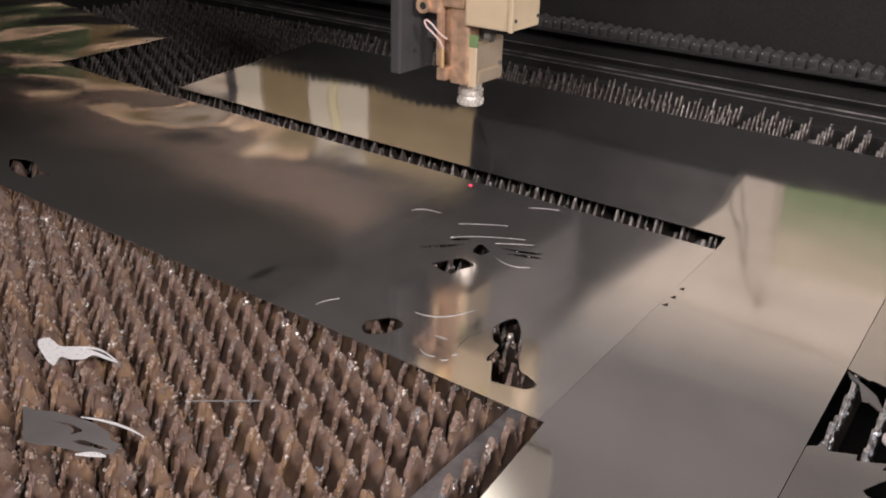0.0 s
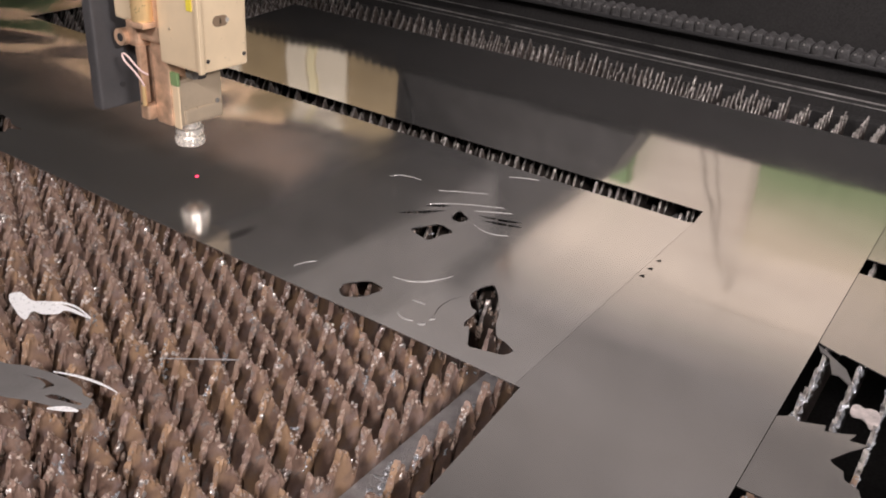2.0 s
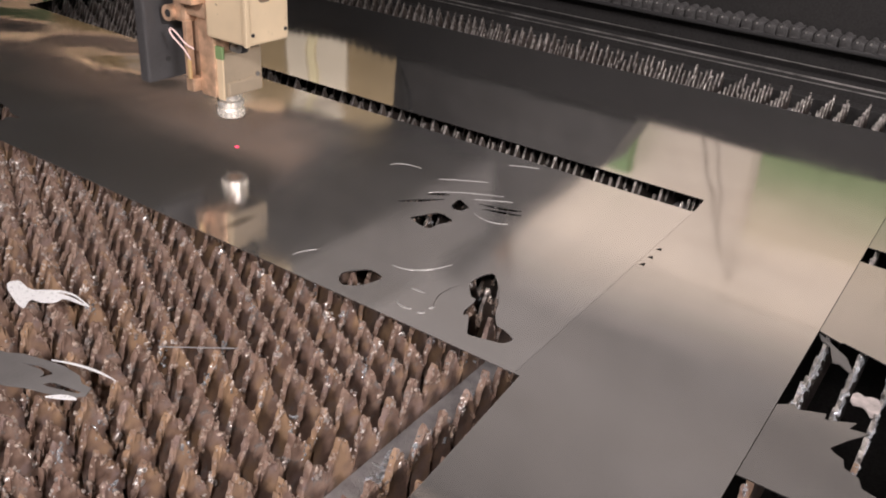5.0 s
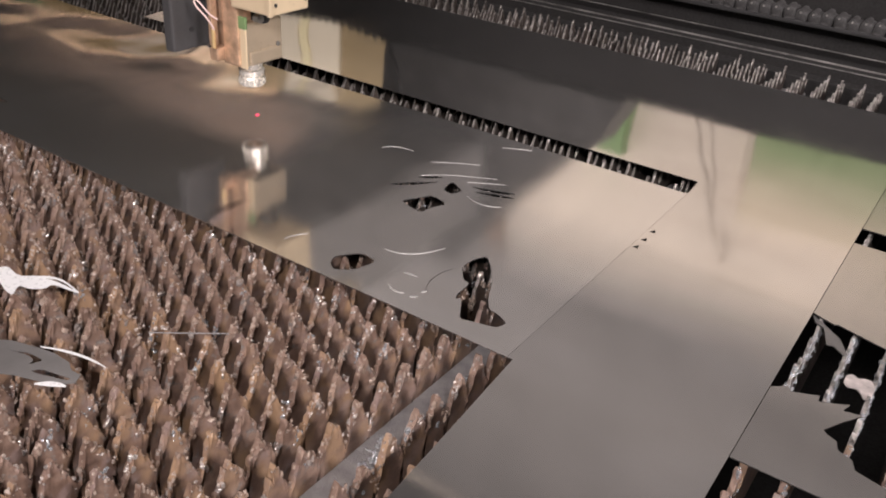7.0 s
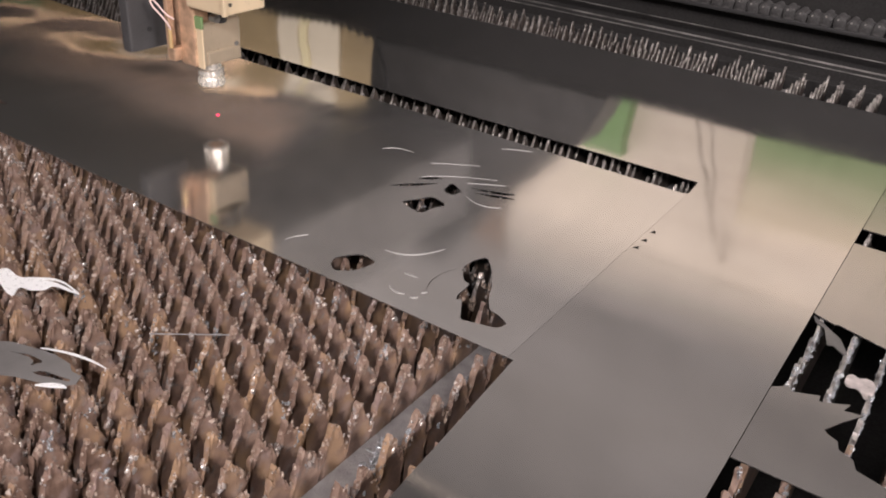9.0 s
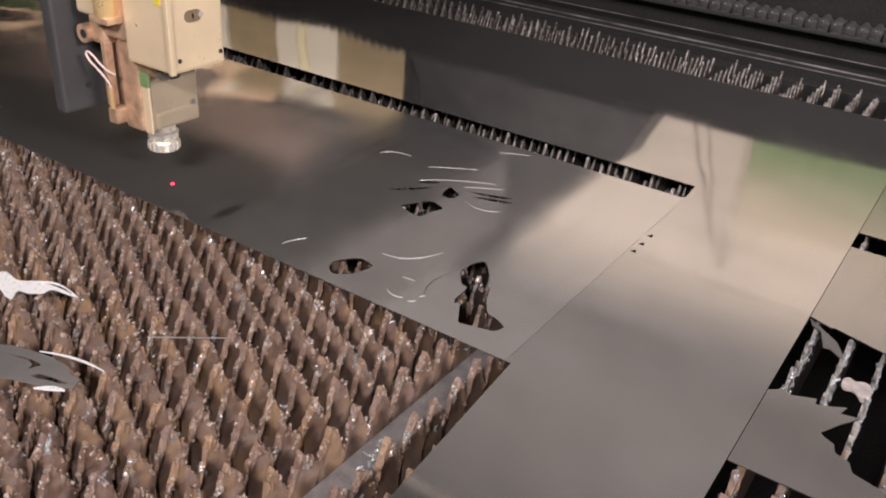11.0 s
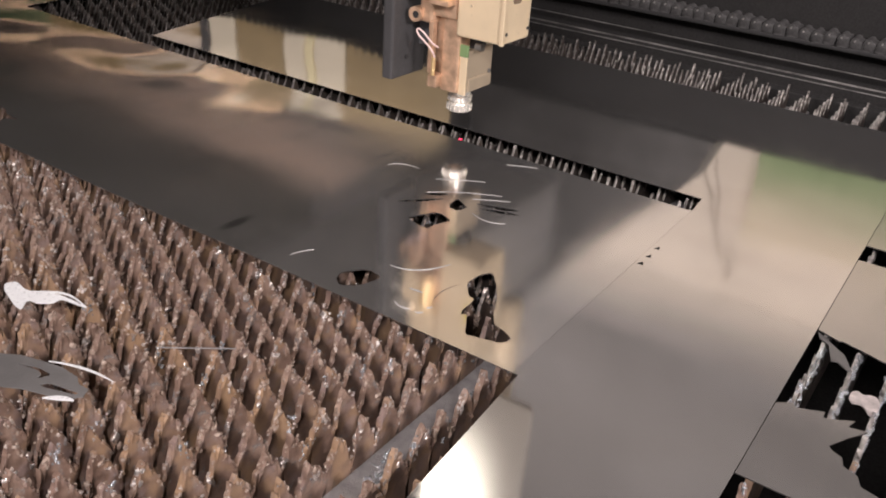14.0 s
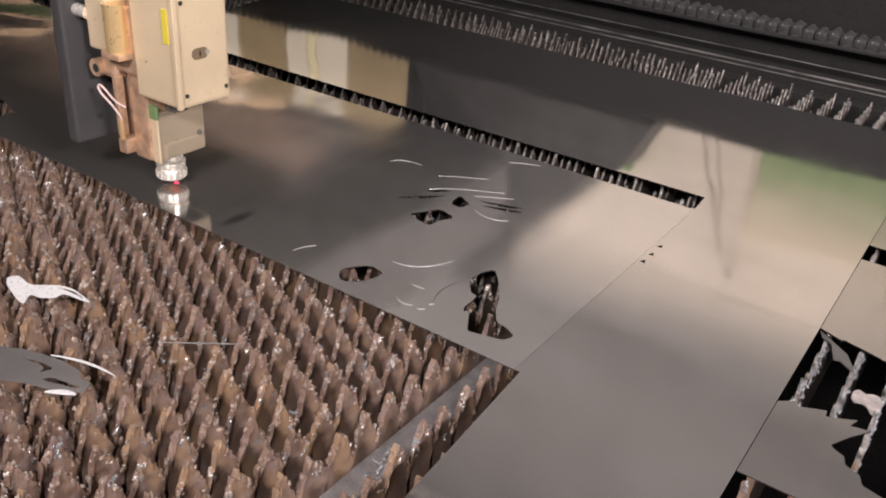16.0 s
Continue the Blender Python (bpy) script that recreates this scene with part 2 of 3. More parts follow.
def hose(points, radius, sides=8, bm=None):
    """A bent round cable through the points."""
    bm = bm or bmesh.new()
    pts = [Vector(p) for p in points]
    fine = []
    for i in range(len(pts) - 1):
        p0, p1, p2, p3 = pts[max(i - 1, 0)], pts[i], pts[i + 1], pts[min(i + 2, len(pts) - 1)]
        for k in range(8):
            u = k / 8
            fine.append(0.5 * (2 * p1 + (p2 - p0) * u + (2 * p0 - 5 * p1 + 4 * p2 - p3) * u * u + (3 * p1 - p0 - 3 * p2 + p3) * u ** 3))
    fine.append(pts[-1])
    rings = []
    for i, p in enumerate(fine):
        d = (fine[min(i + 1, len(fine) - 1)] - fine[max(i - 1, 0)]).normalized()
        side = d.cross(Vector((0.31, 0.2, 0.93))).normalized()
        up = d.cross(side)
        rings.append([bm.verts.new(p + radius * (math.cos(2 * math.pi * k / sides) * side + math.sin(2 * math.pi * k / sides) * up))
                      for k in range(sides)])
    for lo, hi in zip(rings, rings[1:]):
        for k in range(sides):
            bm.faces.new((lo[k], lo[(k + 1) % sides], hi[(k + 1) % sides], hi[k]))
    bm.faces.new(rings[0][::-1])
    bm.faces.new(rings[-1])
    return bm


def plate(outline, holes=(), thick=0.0012, top=0.0):
    """A flat sheet with holes cut through it, its top at the height given."""
    bm = bmesh.new()
    edges = []
    for loop in (outline, *holes):
        vs = [bm.verts.new((x, y, top)) for x, y in loop]
        edges += [bm.edges.new((vs[i], vs[(i + 1) % len(vs)])) for i in range(len(vs))]
    bmesh.ops.triangle_fill(bm, use_beauty=True, use_dissolve=False, edges=edges)
    made = bmesh.ops.extrude_face_region(bm, geom=bm.faces[:])
    bmesh.ops.translate(bm, verts=[v for v in made["geom"] if isinstance(v, bmesh.types.BMVert)], vec=(0, 0, -thick))
    return bm


def sliver(points, width):
    """The outline of a narrow curved cut along the points, pointed at its ends."""
    pts = [Vector((x, y)) for x, y in points]
    a, b, c = pts
    mid = 2 * b - (a + c) / 2
    line = [(1 - u) ** 2 * a + 2 * u * (1 - u) * mid + u * u * c for u in [k / 10 for k in range(11)]]
    left, right = [], []
    for i, p in enumerate(line):
        d = (line[min(i + 1, 10)] - line[max(i - 1, 0)]).normalized()
        w = width * math.sin(math.pi * (0.06 + 0.88 * i / 10)) / 2
        left.append(p + Vector((-d.y, d.x)) * w)
        right.append(p - Vector((-d.y, d.x)) * w)
    return [tuple(p) for p in left + right[::-1]]


def smoothed(points, rounds=1):
    """Corners cut, for an outline with rounded bends."""
    for _ in range(rounds):
        out = []
        for (ax, ay), (bx, by) in zip(points, points[1:] + points[:1]):
            out += [(0.82 * ax + 0.18 * bx, 0.82 * ay + 0.18 * by), (0.18 * ax + 0.82 * bx, 0.18 * ay + 0.82 * by)]
        points = out
    return points


# ---------------------------------------------------------------- the hall and the machine's shell
def shell():
    tagged(part("floor", box(-10, 4, -4, 4.4, -0.95, -0.9), CONCRETE), "grey concrete workshop floor", "floor", kind="structure")
    tagged(part("wall_north", box(-10, 4, 4.1, 4.25, -0.9, 4.3), BEIGE), "beige painted workshop wall", "wall", kind="structure")
    # these walls and the ceiling are unseen, coloured dark to cut bounced light
    tagged(part("wall_west", box(-10.15, -10, -4, 4.25, -0.9, 4.3), LOW_BOUNCE), "unseen dark grey side wall that limits bounced light", "wall", kind="structure")
    tagged(part("wall_east", box(4, 4.15, -4, 4.25, -0.9, 4.3), LOW_BOUNCE), "unseen dark grey side wall that limits bounced light", "wall", kind="structure")
    tagged(part("wall_south", box(-10.15, 4.15, -4.15, -4, -0.9, 4.3), LOW_BOUNCE), "unseen dark grey rear wall that limits bounced light", "wall", kind="structure")
    tagged(part("ceiling", box(-10.15, 4.15, -4.15, 4.25, 4.3, 4.4), LOW_BOUNCE), "unseen dark grey ceiling that limits bounced light", "ceiling", kind="structure")
    tagged(part("trim", box(-9.95, -2.181, 4.094, 4.1, 2.05, 4.25), CEIL), "grey cladding on the upper wall", "cladding", kind="structure")
    tagged(part("trim", box(-2.18, 3.9, 4.094, 4.1, 2.22, 4.25), CEIL), "grey cladding on the upper wall", "cladding", kind="structure")
    # the wall's gradual darkening upwards is put into these bands' colours
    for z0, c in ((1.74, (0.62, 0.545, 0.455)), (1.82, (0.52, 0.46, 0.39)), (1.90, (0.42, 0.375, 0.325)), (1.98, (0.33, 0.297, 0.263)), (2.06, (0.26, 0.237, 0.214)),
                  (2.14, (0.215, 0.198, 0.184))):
        tagged(part("trim", box(-2.18, 3.9, 4.094, 4.1, z0, z0 + 0.0795), painted("stepped_wall_band", c, 0.8, 0.0, 0.05, 3.0)), "wall band, one step from beige to grey", "cladding", kind="structure")
    for z0, z1, name, c, label in ((1.31, 1.70, "dull_brown_band", (0.06, 0.046, 0.036), "dull brown painted band on the wall"),
                                   (1.703, 2.047, "rosy_tan_band", (0.19, 0.13, 0.095), "tan painted band on the wall")):
        tagged(part("trim", box(-9.95, -2.19, 4.06, 4.0935, z0, z1), painted(name, c, 0.8, 0.0, 0.05, 3.0)), label, "cladding", kind="structure")
    # unseen glowing strip, assumed as source of the orange streaks in the panel
    lamp = tagged(new("strip_light"), "assumed long warm strip light on the workshop wall", "lamp")
    part("holder", box(-7.8, -4.05, 4.02, 4.0595, 1.405, 1.475, 0.004), LOW_BOUNCE, lamp)
    part("tube", box(-7.78, -4.07, 4.005, 4.0195, 1.415, 1.445, 0.006), glow("warm_lit_tube", (1.0, 0.64, 0.40), 3.2), lamp, "lit warm orange tube")
    # boards and curtains on the far wall
    for name, x0, x1, z0, z1, mat, label in (
            ("curtain", -9.9, -6.55, -0.9, 1.3, painted("dark_green_curtain", (0.10, 0.17, 0.06), 0.6, 0.0, 0.1, 3.0), "dark green welding curtain hung before the wall"),
            ("wall_board", -6.53, -6.30, -0.9, 1.30, OLIVE, "narrow olive brown board against the wall"),
            ("wall_board", -6.29, -5.85, -0.9, 1.30, OLIVE, "olive brown board against the wall"),
            ("wall_board", -5.83, -4.80, -0.9, 1.09, OLIVE, "olive brown board against the wall"),
            ("wall_post", -4.79, -4.70, -0.9, 1.30, GREYCOL, "slate grey post against the wall"),
            ("wall_board", -4.68, -4.42, -0.9, 1.38, PALE, "pale grey board against the wall"),
            ("wall_board", -4.40, -3.98, -0.9, 1.37, TAN, "tan board against the wall"),
            ("wall_board", -3.97, -3.78, -0.9, 1.36, PALE, "pale grey board against the wall"),
            ("wall_board", -3.77, -3.70, -0.9, 1.36, CREAM, "narrow cream yellow board against the wall"),
            ("wall_board", -3.69, -3.44, -0.9, 1.36, PALE, "pale grey board against the wall"),
            ("wall_board", -3.43, -2.2, -0.9, 1.42, TAN, "tan board against the wall"),
            ("curtain", -2.1, -1.50, -0.9, 1.22, GREEN, "green welding curtain hung before the wall"),
            ("curtain", -0.86, 0.9, -0.9, 1.36, graded_curtain(), "pale green welding curtain turning beige towards its top")):
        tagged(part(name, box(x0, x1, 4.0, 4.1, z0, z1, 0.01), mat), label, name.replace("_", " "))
    # cables that hang behind the rail
    for pts, r in ((((-1.00, 3.4, 0.20), (-0.986, 3.4, 0.63), (-0.957, 3.4, 0.75), (-0.917, 3.4, 0.87), (-0.86, 3.4, 1.0), (-0.875, 3.7, 1.3), (-0.89, 4.1, 1.62)), 0.006),
                   (((-0.93, 3.42, 0.20), (-0.929, 3.42, 0.63), (-0.911, 3.42, 0.74), (-0.885, 3.42, 0.84), (-0.85, 3.45, 1.02), (-0.865, 3.7, 1.32), (-0.87, 4.1, 1.62)), 0.004)):
        tagged(part("hanging_cable", hose(pts, r), painted("brown_grey_cable", (0.42, 0.35, 0.28), 0.5), None), "thin brown cable hanging from the wall", "cable")
    # roof of the machine's cabin
    tagged(part("machine_roof", box(-6.5, -1.9, 0.55, 2.85, 1.22, 1.27, 0.005), ROOF), "dark grey steel roof sheet of the machine cabin", "roof")


def bed():
    base = tagged(new("machine_bed"), "black steel bed, its deep shade in the colour", "machine bed")
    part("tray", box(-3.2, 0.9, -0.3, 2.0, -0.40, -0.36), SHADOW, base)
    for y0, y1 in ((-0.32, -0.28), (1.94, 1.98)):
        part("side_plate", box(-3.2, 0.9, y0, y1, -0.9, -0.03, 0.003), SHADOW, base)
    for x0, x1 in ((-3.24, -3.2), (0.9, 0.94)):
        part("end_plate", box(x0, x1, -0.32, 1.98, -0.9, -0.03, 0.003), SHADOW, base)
    # the flat bar between the two slat fields
    ledge = tagged(part("cross_bar", box(-0.386, -0.336, -0.27, 1.93, -0.072, -0.060, 0.002), LEDGE),
                   "grey steel cross bar spattered with slag", "bar")
    rng = np.random.default_rng(5)
    spots = []
    for _ in range(26):
        cx, cy = rng.uniform(-0.380, -0.342), rng.uniform(0.2, 0.66)
        for _ in range(rng.integers(4, 16)):
            r = rng.uniform(0.0016, 0.0050)
            spots.append((min(max(cx + rng.normal(0, 0.003), -0.381), -0.340), cy + rng.normal(0, 0.008), -0.0605 - 0.55 * r, r))
    for _ in range(5):
        cx, cy = rng.uniform(-0.352, -0.342), rng.uniform(0.36, 0.58)
        for _ in range(16):
            h = rng.uniform(0.0, 1.0)
            spots.append((cx + 0.006 * h + rng.normal(0, 0.001), cy + rng.normal(0, 0.004) * (1.2 - h), -0.062 + h * 0.02, rng.uniform(0.0016, 0.0034)))
    crust = new("slag", blob_mesh(spots, 77, SILVER))
    crust.parent = ledge
    tagged(crust, "silvery spatter of slag", kind="stuff")
    return ledge


def back_rail():
    rail = tagged(new("guide_rail_housing"), "long black guide rail housing behind the table", "rail housing")
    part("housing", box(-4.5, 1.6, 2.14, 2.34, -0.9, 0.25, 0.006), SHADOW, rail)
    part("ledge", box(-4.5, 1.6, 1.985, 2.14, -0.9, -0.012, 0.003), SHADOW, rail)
    part("guide_rail", box(-4.5, 1.6, 2.022, 2.0265, -0.012, -0.0085, 0.0008), RAIL, rail, "bright ground steel rail")
    part("guide_rail", box(-4.5, 1.6, 2.133, 2.136, -0.012, -0.010, 0.0005), RAIL, rail, "thin bright steel strip")
    part("cover_strip", box(-4.5, 1.6, 1.9852, 1.9872, -0.012, -0.010, 0.0005), RAIL, rail, "thin bright edge of the cover")
    # the energy chain that lies on the ledge
    chain = tagged(new("cable_chain"), "dusty grey plastic cable chain along the rail", "cable chain")
    plastic = painted("dusty_chain_plastic", (0.085, 0.08, 0.078), 0.6, 0.0, 0.35, 60.0)
    shapes = []
    for k in range(5):
        link = box(-0.0135, 0.0135, -0.025, 0.025, -0.02, 0.004 + 0.0006 * k, 0.004)
        tube((-0.003, -0.024, 0.0025), (-0.003, 0.024, 0.0025), 0.0085 + 0.0008 * (k % 3), sides=12, bm=link)
        box(-0.0095, 0.0095, -0.0268, -0.0240, -0.012, 0.001, 0.002, link)
        shapes.append(mesh_of(link, "link", plastic))
    pin = mesh_of(tube((-0.003, -0.0282, 0.004), (-0.003, -0.0240, 0.004), 0.0022, sides=12), "pin", RAIL)
    for k in range(112):
        ob = new("link", shapes[random.randrange(5)])
        ob.parent = chain
        ob.matrix_basis = pose(-2.35 + k * 0.028, 2.108, 0.070 + 0.002 * math.sin(k * 1.7) + random.uniform(-0.001, 0.001), 0, random.uniform(-8, 8), 0)
        bolt = new("pin", pin)
        bolt.parent = ob
        tagged(bolt, "small steel pin")
    part("chain_tray", box(-4.5, 1.6, 2.08, 2.139, 0.045, 0.054, 0.002), BLACK, chain)
    # serrated chain on top of the housing
    upper = tagged(new("cable_chain"), "black cable chain lying on the rail housing", "cable chain")
    for k in range(74):
        ob = new("link", shapes[random.randrange(5)])
        ob.parent = upper
        ob.matrix_basis = pose(-4.0 + k * 0.034, 2.2, 0.268 + random.uniform(-0.001, 0.001), 0, random.uniform(-8, 8), 0)


# ---------------------------------------------------------------- slats
PITCH = 0.03575


def slat_mesh(phase, seed, y0, y1, fine_to, height):
    """A saw-toothed support slat along y: eroded teeth, thick crusted edges."""
    rng = np.random.default_rng(seed)
    ys = []
    y = y0
    while y < y1:
        ys.append(y)
        y += PITCH / (18 if y < fine_to else 10)
    ys = np.array(ys)
    u = ((ys - phase) / PITCH) % 1.0
    k = np.floor((ys - phase) / PITCH).astype(int)
    k = k - k.min()
    tall = rng.normal(-0.0012, 0.0042, k.max() + 2)
    lean = rng.uniform(0.40, 0.60, k.max() + 2)
    s = (u + 0.5) % 1.0
    kk = np.where(u >= 0.5, k + 1, k)
    c = lean[kk]
    rise = np.where(s < c, s / c, (1 - s) / (1 - c))
    rise = np.clip(rise, 0, 1) ** np.interp(ys, (0.62, 0.80), (0.92, 1.35))
    wob = rng.normal(0, 0.0024, len(ys)) * rng.choice((0.4, 1.0, 1.5), len(ys)) * np.interp(ys, (0.62, 0.80), (1.0, 0.35))
    top = -0.0022 + (rise - 1) * height + np.minimum(tall[kk] * rise, 0.0006) + wob * (1 - rise ** 6)
    slow = np.convolve(rng.normal(0, 1.0, len(ys) + 4), np.ones(5) / 2.2, mode="valid")
    top = top + 0.0019 * slow * (1 - rise ** 4) * np.interp(ys, (0.62, 0.80), (1.0, 0.2))
    top = np.minimum(top, -0.0016)
    even = -0.0022 + (rise - 1) * height + np.minimum(tall[kk] * rise, 0.0006)
    zs = np.stack([top, top - 0.0035, np.minimum(even - 0.010, top - 0.006), np.minimum(even - 0.021, top - 0.012), np.minimum(even * 0.3 - 0.045, -0.05),
                   np.full(len(ys), -0.115)], axis=1)
    crust = np.array([0.0009, 0.0013, 0.0003, 0.0, 0.0, 0.0])
    thin = np.interp(ys, (0.62, 0.80), (1.0, 0.3))[:, None]
    n, m = zs.shape
    verts, faces = [], []
    for sign in (-1, 1):
        half = 0.0016 + crust[None, :] * thin * rng.uniform(0.2, 2.2, (n, m))
        jig = np.where(np.arange(m)[None, :] < 2, rng.normal(0, 0.0004, (n, m)), 0)
        pts = np.stack([sign * half, np.repeat(ys[:, None], m, 1) + jig, zs], axis=2)
        verts += pts.reshape(-1, 3).tolist()
    off = n * m
    for i in range(n - 1):
        for j in range(m - 1):
            a, b, c2, d = i * m + j, (i + 1) * m + j, (i + 1) * m + j + 1, i * m + j + 1
            faces.append((a, b, c2, d))
            faces.append((off + d, off + c2, off + b, off + a))
        faces.append((off + i * m, off + (i + 1) * m, (i + 1) * m, i * m))
    for i in (0, n - 1):
        for j in range(m - 1):
            q = (i * m + j, i * m + j + 1, off + i * m + j + 1, off + i * m + j)
            faces.append(q if i == 0 else q[::-1])
    me = bpy.data.meshes.new("support_slat")
    me.from_pydata(verts, [], faces)
    me.materials.append(RUST)
    me.materials.append(EDGE)
    # rear teeth get pale edge faces, which carry the glint of their tips
    glinting = np.array([min(f) % m == 0 and ys[(f[0] % off) // m] > 0.72 for f in faces], dtype=np.int32)
    me.polygons.foreach_set("material_index", glinting)
    me.polygons.foreach_set("use_smooth", np.array([min(f) % m >= 2 for f in faces], dtype=bool))
    return me, ys, top


def blob_mesh(spots, seed, material=None):
    """Beads of slag at the spots (x, y, z, radius), joined."""
    rng = np.random.default_rng(seed)
    t = (1 + 5 ** 0.5) / 2
    ico = np.array([(-1, t, 0), (1, t, 0), (-1, -t, 0), (1, -t, 0), (0, -1, t), (0, 1, t), (0, -1, -t), (0, 1, -t),
                    (t, 0, -1), (t, 0, 1), (-t, 0, -1), (-t, 0, 1)]) / 1.9
    tri = ((0, 11, 5), (0, 5, 1), (0, 1, 7), (0, 7, 10), (0, 10, 11), (1, 5, 9), (5, 11, 4), (11, 10, 2), (10, 7, 6), (7, 1, 8),
           (3, 9, 4), (3, 4, 2), (3, 2, 6), (3, 6, 8), (3, 8, 9), (4, 9, 5), (2, 4, 11), (6, 2, 10), (8, 6, 7), (9, 8, 1))
    verts, faces = [], []
    for x, y, z, r in spots:
        base = len(verts)
        shape = ico * r * rng.uniform(0.55, 1.45, (12, 1)) * rng.uniform(0.6, 1.4, (1, 3)) * (0.75, 1.0, 1.25)
        verts += (shape + (x, y, z)).tolist()
        faces += [(a + base, b + base, c + base) for a, b, c in tri]
    me = bpy.data.meshes.new("slag")
    me.from_pydata(verts, [], faces)
    me.materials.append(material or SLAG)
    return me


def slats():
    rng = np.random.default_rng(7)
    rows = [(-0.3875 - k * PITCH, 0.5820 + (0.5 * PITCH if k % 2 else 0.0), k) for k in range(62)]
    rows += [(-0.3345 + k * 0.0366, 0.5670 + (0.5 * PITCH if k % 2 else 0.0), 100 + k) for k in range(24)]
    for x, phase, k in rows:
        near = k < 24 or 100 <= k < 111
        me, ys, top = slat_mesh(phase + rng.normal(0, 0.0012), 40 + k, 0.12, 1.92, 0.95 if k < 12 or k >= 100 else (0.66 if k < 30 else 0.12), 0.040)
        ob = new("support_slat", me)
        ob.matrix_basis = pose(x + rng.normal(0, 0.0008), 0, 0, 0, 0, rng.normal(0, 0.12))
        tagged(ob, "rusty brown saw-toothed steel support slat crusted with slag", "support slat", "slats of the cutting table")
        if near:
            limit = 0.95
            spots = []
            wild = rng.uniform(0.25, 1.0, 80)
            for y, z in zip(ys, top):
                if y > limit:
                    break
                clump = wild[int(y / PITCH * 1.7) % 80] * (0.5 + 0.5 * math.sin(y * 310 + k * 2.1))
                for _ in range(5):
                    if rng.random() < 0.26 + 0.5 * clump:
                        d = abs(rng.normal(0, 0.0012 + 0.0045 * clump))
                        r = rng.uniform(0.0008, 0.0018 + 0.0020 * clump)
                        spots.append((rng.normal(0.0011, 0.0011), y + rng.normal(0, 0.0012), min(z - d - 0.3 * r, -0.0016 - 2.3 * r), r))
            beads = new("slag", blob_mesh(spots, 900 + k, SILVER if x > -0.1 else None))
            beads.parent = ob
            spots = []
            for _ in range((6 if k < 10 else 2) if k < 24 else 8):
                cy = rng.uniform(0.25, limit)
                cz = float(np.interp(cy, ys, top)) - abs(rng.normal(0.004, 0.006))
                for _ in range(rng.integers(8, 26)):
                    r = rng.uniform(0.0008, 0.0021)
                    spots.append((rng.normal(0.0012, 0.0008), cy + rng.normal(0, 0.0028), min(cz + rng.normal(0, 0.005), -0.009), r))
            lumps = new("slag", blob_mesh(spots, 1500 + k, SILVER))
            lumps.parent = ob
            tagged(lumps, "silvery frozen splashes of slag", kind="stuff")
            tagged(beads, "grey and brown beads of spattered slag", kind="stuff")


